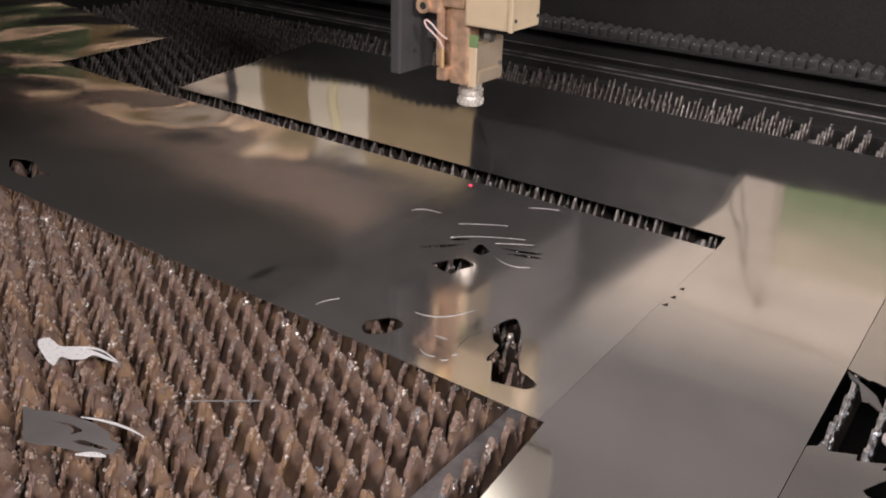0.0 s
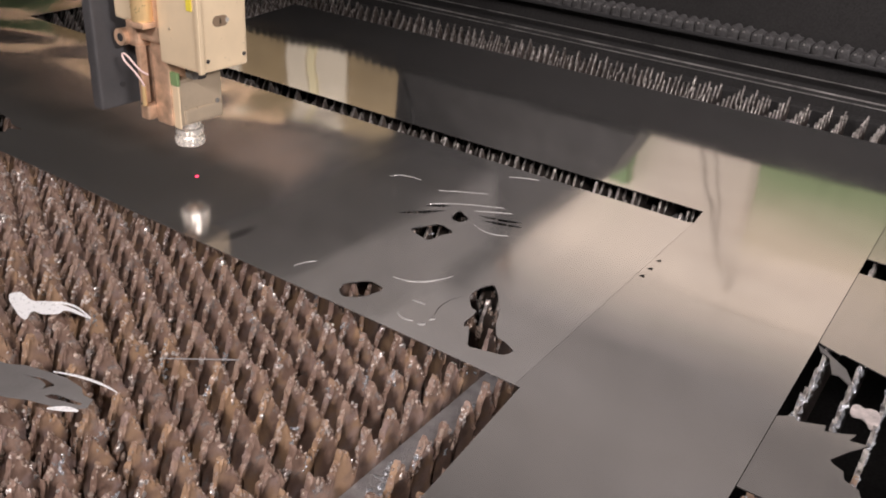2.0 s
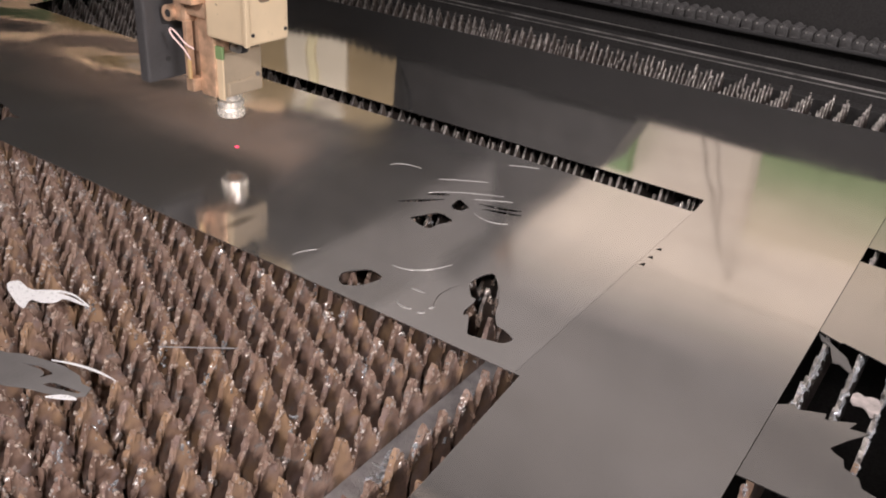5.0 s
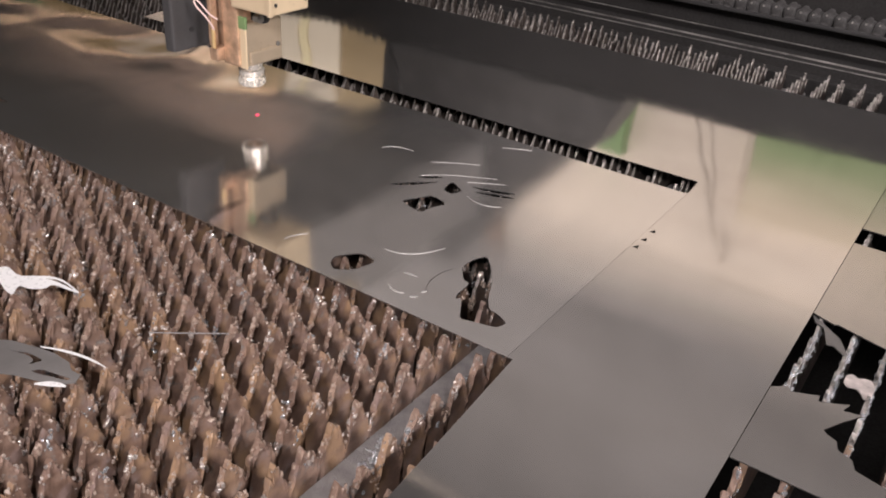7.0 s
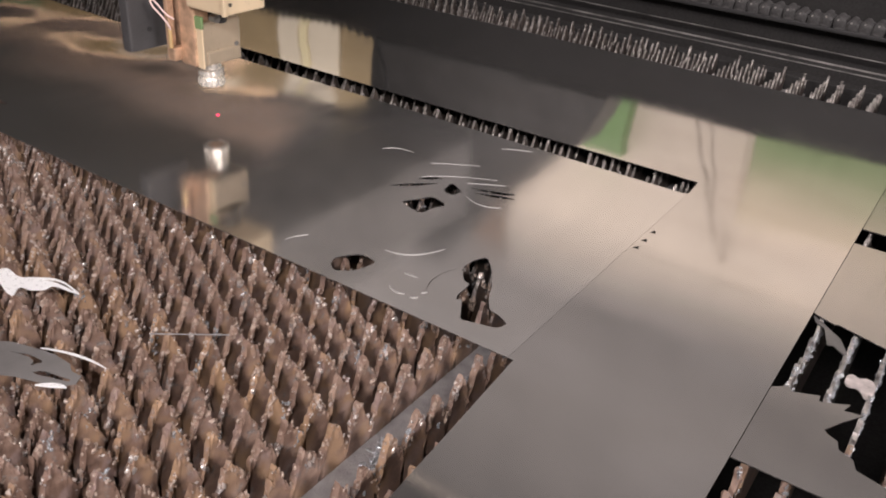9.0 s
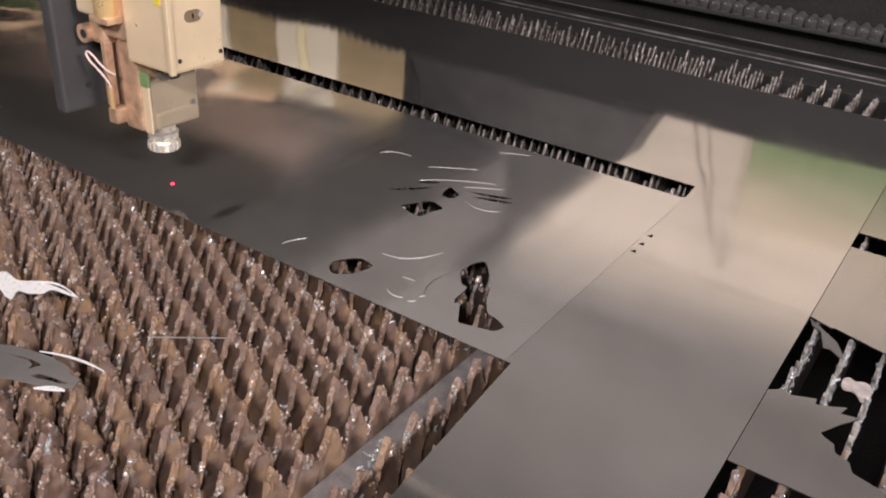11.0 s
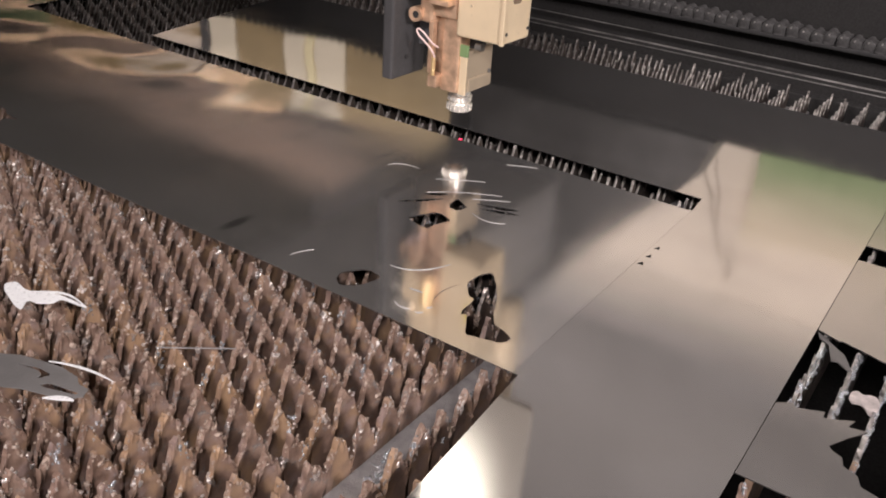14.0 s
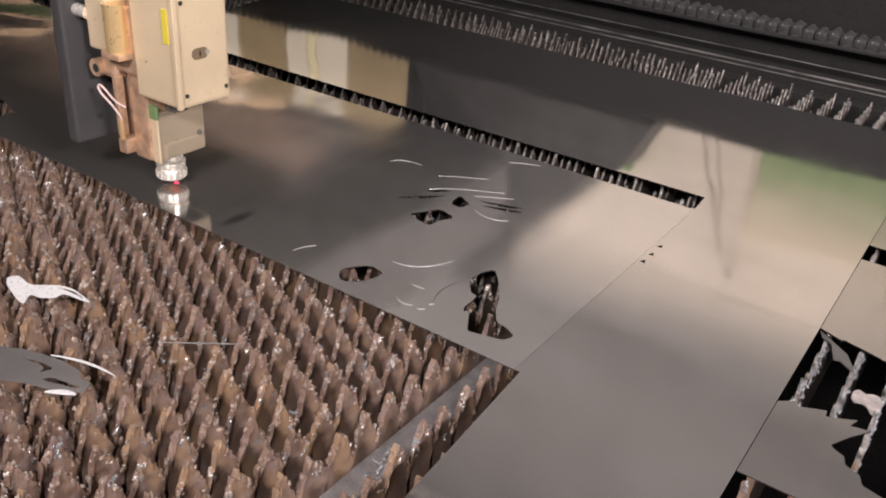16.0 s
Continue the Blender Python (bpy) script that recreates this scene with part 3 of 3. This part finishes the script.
# ---------------------------------------------------------------- sheets
def sheets():
    eye = smoothed([(-0.565, 0.641), (-0.571, 0.656), (-0.552, 0.683), (-0.525, 0.678), (-0.534, 0.646), (-0.552, 0.632)], 2)
    nose = smoothed([(-0.579, 0.889), (-0.585, 0.921), (-0.565, 0.909), (-0.557, 0.905), (-0.561, 0.886)], 1)
    mouth = smoothed([(-0.602, 0.824), (-0.590, 0.846), (-0.579, 0.866), (-0.549, 0.856), (-0.559, 0.836), (-0.561, 0.814), (-0.579, 0.817)], 1)
    figure = smoothed([(-0.4437, 0.7328), (-0.4424, 0.7573), (-0.4341, 0.7737), (-0.4165, 0.754), (-0.3957, 0.7225), (-0.3842, 0.696), (-0.3714, 0.6775), (-0.3578, 0.6748), (-0.343, 0.6666),
                       (-0.344, 0.6598), (-0.3485, 0.6519), (-0.3728, 0.6457), (-0.3856, 0.6416), (-0.3948, 0.6573), (-0.4065, 0.6767), (-0.4102, 0.671), (-0.4148, 0.6797), (-0.4155, 0.6998), (-0.4175, 0.7087), (-0.4258, 0.7096)], 1)
    dark_cuts = [sliver(p, 0.0085) for p in (((-0.644, 0.855), (-0.622, 0.877), (-0.598, 0.905)), ((-0.554, 0.924), (-0.519, 0.934), (-0.496, 0.945)),
                                            ((-0.542, 0.913), (-0.512, 0.924), (-0.489, 0.932)), ((-0.628, 0.900), (-0.615, 0.912), (-0.602, 0.922)))]
    dark_cuts.append(sliver(((-0.4460, 0.6640), (-0.4546, 0.6944), (-0.4470, 0.7250)), 0.0012))
    a = [(-2.9, 0.616), (-0.3121, 0.616), (-0.3121, 1.1175), (-0.318, 1.113), (-1.60, 1.113), (-1.95, 1.118), (-1.985, 1.47), (-2.9, 1.6)]
    left_nick = smoothed([(-1.405, 0.690), (-1.375, 0.706), (-1.335, 0.702), (-1.315, 0.690), (-1.275, 0.688), (-1.30, 0.676), (-1.285, 0.660), (-1.33, 0.656), (-1.37, 0.668)], 1)
    tagged(part("steel_sheet", plate(a, [eye, nose, mouth, figure, left_nick, *dark_cuts]), STEEL_A),
           "satin stainless steel panel with cat face cutouts on slats", "steel sheet")
    dots = [[(x - 0.004, y - 0.003), (x + 0.004, y - 0.003), (x + 0.001, y + 0.006)] for x, y in ((-0.3045, 0.9697), (-0.3045, 0.9414), (-0.3050, 0.9166))]
    b = [(-0.272, 0.05), (-0.088, 0.05), (-0.088, 1.704), (-0.80, 1.707), (-1.662, 1.712), (-1.552, 1.165), (-0.3150, 1.165),
         (-0.3118, 1.120), (-0.3118, 0.616), (-0.3055, 0.616), (-0.297, 0.50), (-0.290, 0.397)]
    tagged(part("steel_sheet", plate(b, dots), STEEL_F), "bright stainless steel skeleton sheet with a long slot", "steel sheet")
    c = [(-0.0872, 0.616), (0.50, 0.616), (0.50, 1.120), (-0.0872, 1.120), (-0.0872, 0.908), (-0.063, 0.8975), (-0.059, 0.900), (-0.0157, 0.887), (0.05, 0.870), (0.085, 0.760),
         (0.06, 0.655), (0.0295, 0.6616), (0.0055, 0.6680), (0.0007, 0.6803), (-0.0127, 0.6860), (-0.0160, 0.6975), (-0.0255, 0.7018), (-0.0295, 0.7065),
         (-0.018, 0.729), (-0.004, 0.751), (-0.0213, 0.7469), (-0.0175, 0.7606), (-0.0383, 0.7480), (-0.0438, 0.7468), (-0.0446, 0.7562), (-0.0686, 0.7449), (-0.0734, 0.7513), (-0.0872, 0.7403)]
    tagged(part("steel_sheet", plate(c), STEEL_B), "stainless steel offcut with a ragged hole", "steel sheet")
    tagged(part("steel_sheet", plate([(-0.0872, 1.172), (0.50, 1.172), (0.50, 1.70), (-0.0872, 1.70)]), STEEL_B),
           "plain stainless steel offcut beside the slot", "steel sheet")
    # bright curled slivers along the whisker and brow cuts
    for pts, w in ((((-0.731, 0.948), (-0.719, 0.965), (-0.688, 0.970)), 0.004), (((-0.646, 0.955), (-0.617, 0.976), (-0.585, 0.995)), 0.002),
                   (((-0.628, 0.907), (-0.596, 0.937), (-0.540, 0.969)), 0.0012), (((-0.567, 0.932), (-0.545, 0.947), (-0.521, 0.961)), 0.004),
                   (((-0.543, 0.895), (-0.515, 0.886), (-0.490, 0.897)), 0.003), (((-0.537, 0.707), (-0.505, 0.719), (-0.483, 0.756)), 0.0048),
                   (((-0.643, 0.647), (-0.640, 0.661), (-0.631, 0.676)), 0.0028), (((-0.596, 1.074), (-0.576, 1.087), (-0.554, 1.096)), 0.003),
                   (((-0.487, 0.679), (-0.479, 0.680), (-0.470, 0.681)), 0.0060), (((-0.484, 0.647), (-0.472, 0.641), (-0.460, 0.644)), 0.0050),
                   (((-0.452, 0.642), (-0.448, 0.644), (-0.445, 0.648)), 0.005), (((-0.447, 0.657), (-0.445, 0.660), (-0.443, 0.663)), 0.005)):
        bm = plate(sliver(pts, w * 0.42), (), 0.0005, 0.0005)
        tagged(part("cut_sliver", bm, SLIVER), "thin bright sliver of steel curled up along a cut", "sliver", "slivers of the cat face")


# ---------------------------------------------------------------- loose scrap
def scraps():
    tail = smoothed([(-0.8219, 0.3935), (-0.8142, 0.403), (-0.7887, 0.3992), (-0.7708, 0.4108), (-0.7582, 0.4182), (-0.743, 0.4214), (-0.7246, 0.4201), (-0.708, 0.4175), (-0.7228, 0.4143),
                     (-0.7461, 0.4112), (-0.7467, 0.4017), (-0.7608, 0.3924), (-0.7752, 0.3908), (-0.7654, 0.3772), (-0.7769, 0.3769), (-0.7987, 0.3828), (-0.812, 0.3865)], 1)
    bm = plate(tail, [sliver(((-0.7640, 0.4112), (-0.7443, 0.4172), (-0.7190, 0.4172)), 0.0030)], 0.0012, 0.0012)
    bmesh.ops.rotate(bm, cent=(-0.76, 0.372, 0.0), matrix=Matrix.Rotation(radians(9), 3, "X"), verts=bm.verts)
    tagged(part("scrap_piece", bm, SHEEN_WHITE), "curved steel scrap, white from its painted sheen, lying on the teeth", "metal scrap")
    hook = smoothed([(-0.6866, 0.3212), (-0.6656, 0.3317), (-0.6442, 0.3330), (-0.65, 0.3199), (-0.6520, 0.3275), (-0.6635, 0.3284)], 1)
    gash = smoothed([(-0.6406, 0.3167), (-0.636, 0.3242), (-0.6172, 0.3289), (-0.6020, 0.3325), (-0.6035, 0.3278), (-0.6174, 0.3233), (-0.6317, 0.3176)], 1)
    bm = plate([(-0.726, 0.3188), (-0.709, 0.323), (-0.6945, 0.3324), (-0.6651, 0.3412), (-0.6473, 0.3452), (-0.6242, 0.3454), (-0.6131, 0.3397), (-0.6007, 0.3409), (-0.5951, 0.3312),
                (-0.6041, 0.3201), (-0.6251, 0.3115), (-0.6476, 0.3035), (-0.6621, 0.295), (-0.6767, 0.2901)], [hook, gash], 0.0012, 0.0012)
    tagged(part("scrap_piece", bm, painted("dull_scrap_steel", (0.25, 0.236, 0.228), 0.38, 0.4, 0.1)), "grey steel scrap with a cat cutout lying on the teeth", "metal scrap")
    bm = plate(sliver(((-0.663, 0.3418), (-0.628, 0.3555), (-0.591, 0.360)), 0.0026), (), 0.001, 0.0035)
    tagged(part("scrap_strip", bm, SHEEN_WHITE), "thin bright steel strip lying on the teeth", "metal scrap")
    bm = plate(sliver(((-0.618, 0.3065), (-0.606, 0.316), (-0.594, 0.3215)), 0.006), (), 0.001, 0.0036)
    tagged(part("scrap_strip", bm, SHEEN_WHITE), "thin bright steel strip lying on the teeth", "metal scrap")
    bm = hose([(-0.6126, 0.4251, -0.003), (-0.5815, 0.4486, -0.0025), (-0.5512, 0.4738, -0.003)], 0.0007, 6)
    tagged(part("scrap_wire", bm, LEDGE), "thin grey steel wire lying across the teeth", "metal scrap")
    bm = plate(smoothed([(-0.0315, 0.8082), (-0.0318, 0.821), (-0.0271, 0.8275), (-0.0201, 0.8227), (-0.0151, 0.8278), (-0.0079, 0.8275), (-0.003, 0.8162), (-0.0036, 0.7982), (-0.009, 0.7904),
                         (-0.0147, 0.8016), (-0.0201, 0.8047), (-0.0276, 0.8011)], 2), (), 0.0012, -0.008)
    tagged(part("scrap_piece", bm, painted("pinkish_worn_scrap", (0.66, 0.58, 0.56), 0.4, 0.3, 0.25, 60.0)), "pinkish curved steel scrap wedged between slats", "metal scrap")
    bm = plate([(-0.0868, 0.9080), (-0.0838, 0.9060), (-0.0514, 0.8774), (-0.0389, 0.8518), (-0.0414, 0.8481), (-0.0552, 0.8595), (-0.0611, 0.8575), (-0.0708, 0.8885), (-0.0817, 0.8951)],
               (), 0.0012, -0.003)
    tagged(part("scrap_piece", bm, painted("dull_shaded_scrap", (0.17, 0.16, 0.155), 0.45, 0.3, 0.2)), "grey pointed steel scrap caught in the hole", "metal scrap")


# ---------------------------------------------------------------- cutting head and gantry
def cutting_head():
    """Its origin is the tip of the nozzle."""
    head = tagged(new("cutting_head"), "laser cutting head with aluminium housing, copper block and chrome nozzle", "cutting head")
    # nozzle and its ring
    part("nozzle", lathe([(0.0012, 0.0), (0.0045, 0.0003), (0.007, 0.002), (0.011, 0.0035), (0.013, 0.004), (0.013, 0.006)]), COPPER, head, "copper cutting nozzle", True)
    ring = part("nozzle_ring", lathe([(0.0125, 0.004), (0.0185, 0.0042), (0.0200, 0.006), (0.0200, 0.016), (0.0192, 0.0175), (0.0165, 0.018), (0.0165, 0.021),
                                      (0.0195, 0.0215), (0.0200, 0.029), (0.0170, 0.031), (0.0170, 0.050)], 40), CHROME, head, "polished chrome ring")
    for k in range(18):
        a = 2 * math.pi * k / 18
        part("knurl", tube((0.0197 * math.cos(a), 0.0197 * math.sin(a), 0.0065), (0.0197 * math.cos(a), 0.0197 * math.sin(a), 0.0155), 0.0013, sides=6), CHROME, ring)
    # lower block
    part("lower_block", box(-0.012, 0.034, -0.040, 0.034, 0.047, 0.112, 0.003), ALU_DARK, head, "grey aluminium lower block")
    part("block_foot", box(-0.010, 0.0365, -0.034, 0.0325, 0.047, 0.069, 0.004), ALU_DARK, head)
    # paler material stands for the light on the block's front face
    part("edge_strip", box(0.0225, 0.0355, -0.0425, -0.0395, 0.044, 0.118, 0.001), ALU, head, "pale strip for the block's lit front face")
    part("sensor_body", box(-0.010, 0.0225, -0.046, -0.010, 0.045, 0.165, 0.004), COPPER, head, "copper-tinted sensor body")
    part("tape", box(0.0215, 0.0360, -0.0434, -0.0385, 0.104, 0.122, 0.001), GREEN_TAPE, head, "strip of green tape")
    # black, so that the gap under the housing holds its shadow as colour
    part("neck", tube((0.018, 0.000, 0.110), (0.024, 0.000, 0.140), 0.018, sides=24), BLACK, head)
    part("screw", tube((0.040, -0.026, 0.120), (0.052, -0.026, 0.120), 0.006, sides=14), RAIL, head)
    part("screw", tube((0.036, 0.022, 0.072), (0.038, 0.022, 0.072), 0.0035, sides=12), RAIL, head)
    # copper bracket on the side
    part("back_plate", box(-0.034, 0.012, -0.0365, -0.0285, 0.054, 0.182, 0.002), COPPER, head, "copper-brown back plate")
    part("bracket", box(-0.030, 0.018, -0.0525, -0.016, 0.158, 0.245, 0.005), COPPER, head, "copper-brown mounting bracket")
    part("arm", box(-0.048, -0.022, -0.0555, -0.024, 0.146, 0.186, 0.007), COPPER, head, "copper-brown mounting arm")
    lug = part("lug", tube((-0.052, -0.062, 0.157), (-0.052, -0.032, 0.157), 0.0115, sides=20), COPPER, head, "round copper lug with a hole")
    # no hole is cut: a black disc paints its dark inside
    part("lug_hole", tube((-0.050, -0.0628, 0.157), (-0.050, -0.0615, 0.157), 0.0055, sides=16), BLACK, lug)
    plug = part("sensor_plug", box(-0.025, -0.0085, -0.060, -0.036, 0.050, 0.070, 0.003), COPPER, head, "small copper-tinted connector block")
    part("plug_pin", tube((-0.015, -0.059, 0.070), (-0.015, -0.059, 0.098), 0.0032, sides=12), GOLD, plug, "brass plug")
    part("plug_arm", box(-0.029, -0.021, -0.056, -0.044, 0.070, 0.150, 0.002), COPPER, plug)
    part("cable", hose([(-0.013, -0.059, 0.097), (-0.0145, -0.061, 0.104), (-0.021, -0.064, 0.114), (-0.030, -0.066, 0.122), (-0.038, -0.067, 0.128), (-0.043, -0.067, 0.135),
                        (-0.040, -0.066, 0.138), (-0.032, -0.065, 0.134), (-0.024, -0.063, 0.126), (-0.017, -0.059, 0.118), (-0.012, -0.052, 0.112)], 0.0014), CABLE, head,
         "thin pale pink cable in a loop")
    # lens drive
    part("drive_body", box(-0.052, -0.010, -0.066, -0.006, 0.184, 0.255, 0.004), ALU, head, "pale aluminium lens drive")
    part("drive_motor", tube((-0.002, -0.060, 0.188), (-0.002, -0.060, 0.246), 0.0140, sides=24), GOLD, head, "brass-coloured drive cylinder")
    part("drive_cap", box(-0.019, 0.015, -0.0735, -0.045, 0.180, 0.188, 0.002), COPPER, head)
    part("valve", tube((-0.066, -0.062, 0.258), (-0.030, -0.062, 0.258), 0.013, sides=18), CHROME, head, "chrome gas valve")
    part("valve_cap", tube((-0.076, -0.062, 0.226), (-0.052, -0.062, 0.226), 0.008, sides=16), CHROME, head)
    part("upper_body", box(-0.046, 0.012, -0.050, 0.020, 0.256, 0.36, 0.005), ALU, head)
    # main housing
    main = part("housing", box(0.020, 0.100, -0.055, 0.024, 0.137, 0.36, 0.004), ALU, head, "anodised aluminium housing with screws and an oval slot")
    part("front_lip", box(0.0965, 0.1025, -0.0578, -0.051, 0.137, 0.36, 0.001), ALU, main)
    slot = bmesh.new()
    for y in (-0.026, -0.015):
        tube((0.0985, y, 0.200), (0.1008, y, 0.200), 0.0068, sides=16, bm=slot)
    box(0.0985, 0.1007, -0.026, -0.015, 0.1932, 0.2068, 0.0, slot)
    # slot is not recessed: its shade is put into the brown colour
    part("oval_slot", slot, painted("shaded_brown_bore", (0.22, 0.155, 0.10), 0.5), main, "shaded brown oval slot")
    part("slot_rim", tube((0.0995, -0.0095, 0.200), (0.1011, -0.0095, 0.200), 0.0030, sides=14), CHROME, main, "small bright disc at the slot's rim")
    for y, z in ((-0.044, 0.152), (0.017, 0.152), (-0.044, 0.262), (0.017, 0.262)):
        part("screw", tube((0.0995, y, z), (0.1012, y, z), 0.0027, sides=10), BLACK, main, "black socket screw")
    part("sticker", box(0.080, 0.0895, -0.0565, -0.0545, 0.214, 0.254, 0.0003), YELLOW, main, "yellow warning sticker")
    part("screw", tube((0.045, -0.0562, 0.185), (0.045, -0.0545, 0.185), 0.0018, sides=8), ALU_DARK, main)
    # slate grey side cover
    cover = part("side_cover", box(-0.094, -0.074, -0.086, 0.000, 0.054, 0.60, 0.004), GREYCOL, head, "slate grey side cover")
    part("cover_back", box(-0.0735, -0.046, -0.020, 0.030, 0.100, 0.60, 0.003), DARK, head, "dark grey carrier plate")
    part("bolt", tube((-0.0745, -0.050, 0.085), (-0.0725, -0.050, 0.085), 0.004, sides=10), BLACK, cover)
    part("bolt", tube((-0.0745, -0.060, 0.22), (-0.0715, -0.060, 0.22), 0.005, sides=10), RAIL, cover)
    part("carrier", box(-0.31, -0.06, -0.03, 0.09, 0.44, 0.70, 0.006), DARK, head, "dark grey slide carrier")
    return head


def gantry():
    """Its origin lies on the rail plane under the head's line of travel."""
    g = tagged(new("gantry"), "pale grey gantry beam across the cutting table", "gantry")
    part("beam", box(-0.63, -0.29, -0.35, 2.3, 0.50, 0.76, 0.02), BEAM, g, "wide pale grey box beam")
    bm = plate([(-0.69, 0.262), (0.14, 0.262), (0.135, 0.275), (0.07, 0.42), (-0.06, 0.56), (-0.185, 0.70), (-0.275, 0.79), (-0.38, 0.96), (-1.30, 0.96), (-1.27, 0.85), (-1.04, 0.70), (-0.85, 0.58), (-0.70, 0.47)], (), 0.17, 0.0)
    bmesh.ops.rotate(bm, cent=(0, 0, 0), matrix=Matrix.Rotation(radians(90), 3, "X"), verts=bm.verts)
    bmesh.ops.translate(bm, verts=bm.verts, vec=(0, 2.15, 0))
    part("end_carriage", bm, CARRY, g, "tapered dark grey end carriage on the rail")
    part("loom", hose([(-0.60, 2.12, 0.52), (-0.585, 2.10, 0.42), (-0.60, 2.10, 0.34), (-0.66, 2.14, 0.28)], 0.006), BLACK, g, "black cable loom")
    return g


def carriage():
    """The slide that carries the head along the beam, with its work light."""
    c = tagged(new("beam_carriage"), "pale aluminium carriage with a lit work light", "carriage")
    part("motor_column", tube((0.03, 0.19, 0.40), (0.03, 0.19, 0.66), 0.028, sides=24), ALU, c, "pale aluminium motor column", True)
    # unseen lamp, assumed from the white flare mirrored below the head
    lamp = part("work_light", box(-0.105, 0.133, 0.13, 0.15, 0.59, 1.02, 0.006), ALU_DARK, c, "work light on the motor column")
    part("diffuser", box(-0.110, 0.145, 0.124, 0.13, 0.58, 1.03, 0.002), lit_diffuser(), lamp, "lit white diffuser")
    return c


def pilot_spot():
    return tagged(part("pilot_light_spot", lathe([(0.0030, 0.0), (0.0022, 0.0005)], 14), RED), "small red pilot laser light spot", "light spot")


shell()
ledge_bar = bed()
back_rail()
sheets()
scraps()
HEADOB = cutting_head()
GANTRY = gantry()
CARRIAGE = carriage()
SPOT = pilot_spot()
slats()

HEAD = [
    (0, -0.726, 1.092, 0.134),
    (0.3, -0.759, 1.146, 0.06),
    (0.5, -0.733, 1.108, 0.047),
    (1, -0.738, 1.11, 0.047),
    (1.5, -0.724, 1.093, 0.047),
    (1.7, -0.749, 1.117, 0.047),
    (1.8, -0.842, 0.988, 0.047),
    (1.9, -0.946, 0.869, 0.047),
    (2.0, -0.942, 0.748, 0.047),
    (2.1, -0.943, 0.69, 0.047),
    (2.2, -0.948, 0.647, 0.047),
    (2.3, -0.909, 0.671, 0.047),
    (2.5, -0.833, 0.749, 0.047),
    (2.6, -0.806, 0.705, 0.047),
    (2.7, -0.782, 0.669, 0.047),
    (2.8, -0.732, 0.648, 0.047),
    (2.9, -0.762, 0.697, 0.047),
    (3.0, -0.808, 0.772, 0.047),
    (3.1, -0.852, 0.787, 0.047),
    (3.2, -0.896, 0.892, 0.047),
    (3.3, -0.934, 0.897, 0.047),
    (3.5, -0.861, 0.851, 0.047),
    (3.7, -0.919, 0.856, 0.047),
    (3.9, -1.026, 0.832, 0.047),
    (4.0, -1.028, 0.801, 0.047),
    (4.1, -1.013, 0.697, 0.047),
    (4.2, -1.017, 0.639, 0.047),
    (4.4, -1.01, 0.70, 0.047),
    (4.8, -0.97, 0.80, 0.047),
    (5.2, -0.94, 0.87, 0.047),
    (5.6, -0.93, 0.91, 0.047),
    (6.0, -0.925, 0.94, 0.047),
    (6.3, -0.913, 0.94, 0.047),
    (6.5, -0.928, 0.965, 0.047),
    (6.8, -0.975, 0.94, 0.047),
    (7, -0.967, 0.915, 0.047),
    (7.3, -0.974, 0.916, 0.047),
    (7.5, -0.954, 0.889, 0.047),
    (7.7, -0.963, 0.817, 0.047),
    (8, -0.995, 0.864, 0.047),
    (8.2, -0.982, 0.883, 0.047),
    (8.5, -0.983, 0.902, 0.047),
    (8.7, -0.988, 0.841, 0.047),
    (9, -1.016, 0.876, 0.047),
    (9.2, -0.975, 0.964, 0.047),
    (9.5, -0.96, 0.965, 0.047),
    (9.9, -0.94, 0.90, 0.047),
    (10.3, -0.92, 0.82, 0.047),
    (10.7, -0.90, 0.73, 0.047),
    (11.0, -0.875, 0.67, 0.047),
    (11.3, -0.853, 0.635, 0.047),
    (11.4, -0.877, 0.688, 0.047),
    (11.5, -0.907, 0.646, 0.047),
    (11.6, -0.948, 0.666, 0.047),
    (11.7, -0.965, 0.642, 0.047),
    (11.8, -1.011, 0.666, 0.047),
    (11.9, -1.037, 0.798, 0.047),
    (12, -1.059, 0.886, 0.047),
    (12.1, -1.122, 0.959, 0.047),
    (12.2, -1.028, 0.977, 0.047),
    (12.3, -1.0, 1.009, 0.047),
    (12.5, -0.939, 1.099, 0.047),
    (12.7, -0.939, 1.094, 0.047),
    (12.8, -0.919, 1.09, 0.047),
    (13, -0.741, 1.11, 0.047),
    (13.5, -0.722, 1.115, 0.047),
    (14, -0.717, 1.114, 0.047),
    (14.5, -0.709, 1.094, 0.047),
    (14.7, -0.718, 1.099, 0.047),
    (14.9, -0.718, 1.099, 0.179),
    (15.0, -0.718, 1.099, 0.25),
    (15.2, -0.76, 1.0, 0.31),
    (15.5, -0.915, 0.69, 0.36),
    (15.7, -0.915, 0.69, 0.182),
    (15.9, -0.915, 0.688, 0.055),
    (16, -0.902, 0.68, 0.005),
]


def motions():
    walk(HEADOB, [(t, pose(x, y, z)) for t, x, y, z in HEAD])
    walk(GANTRY, [(t, pose(x, 0, 0)) for t, x, y, z in HEAD])
    walk(CARRIAGE, [(t, pose(x, y, 0)) for t, x, y, z in HEAD])
    walk(SPOT, [(t, pose(x + 0.006, y + 0.002, 0.0006)) for t, x, y, z in HEAD])


motions()
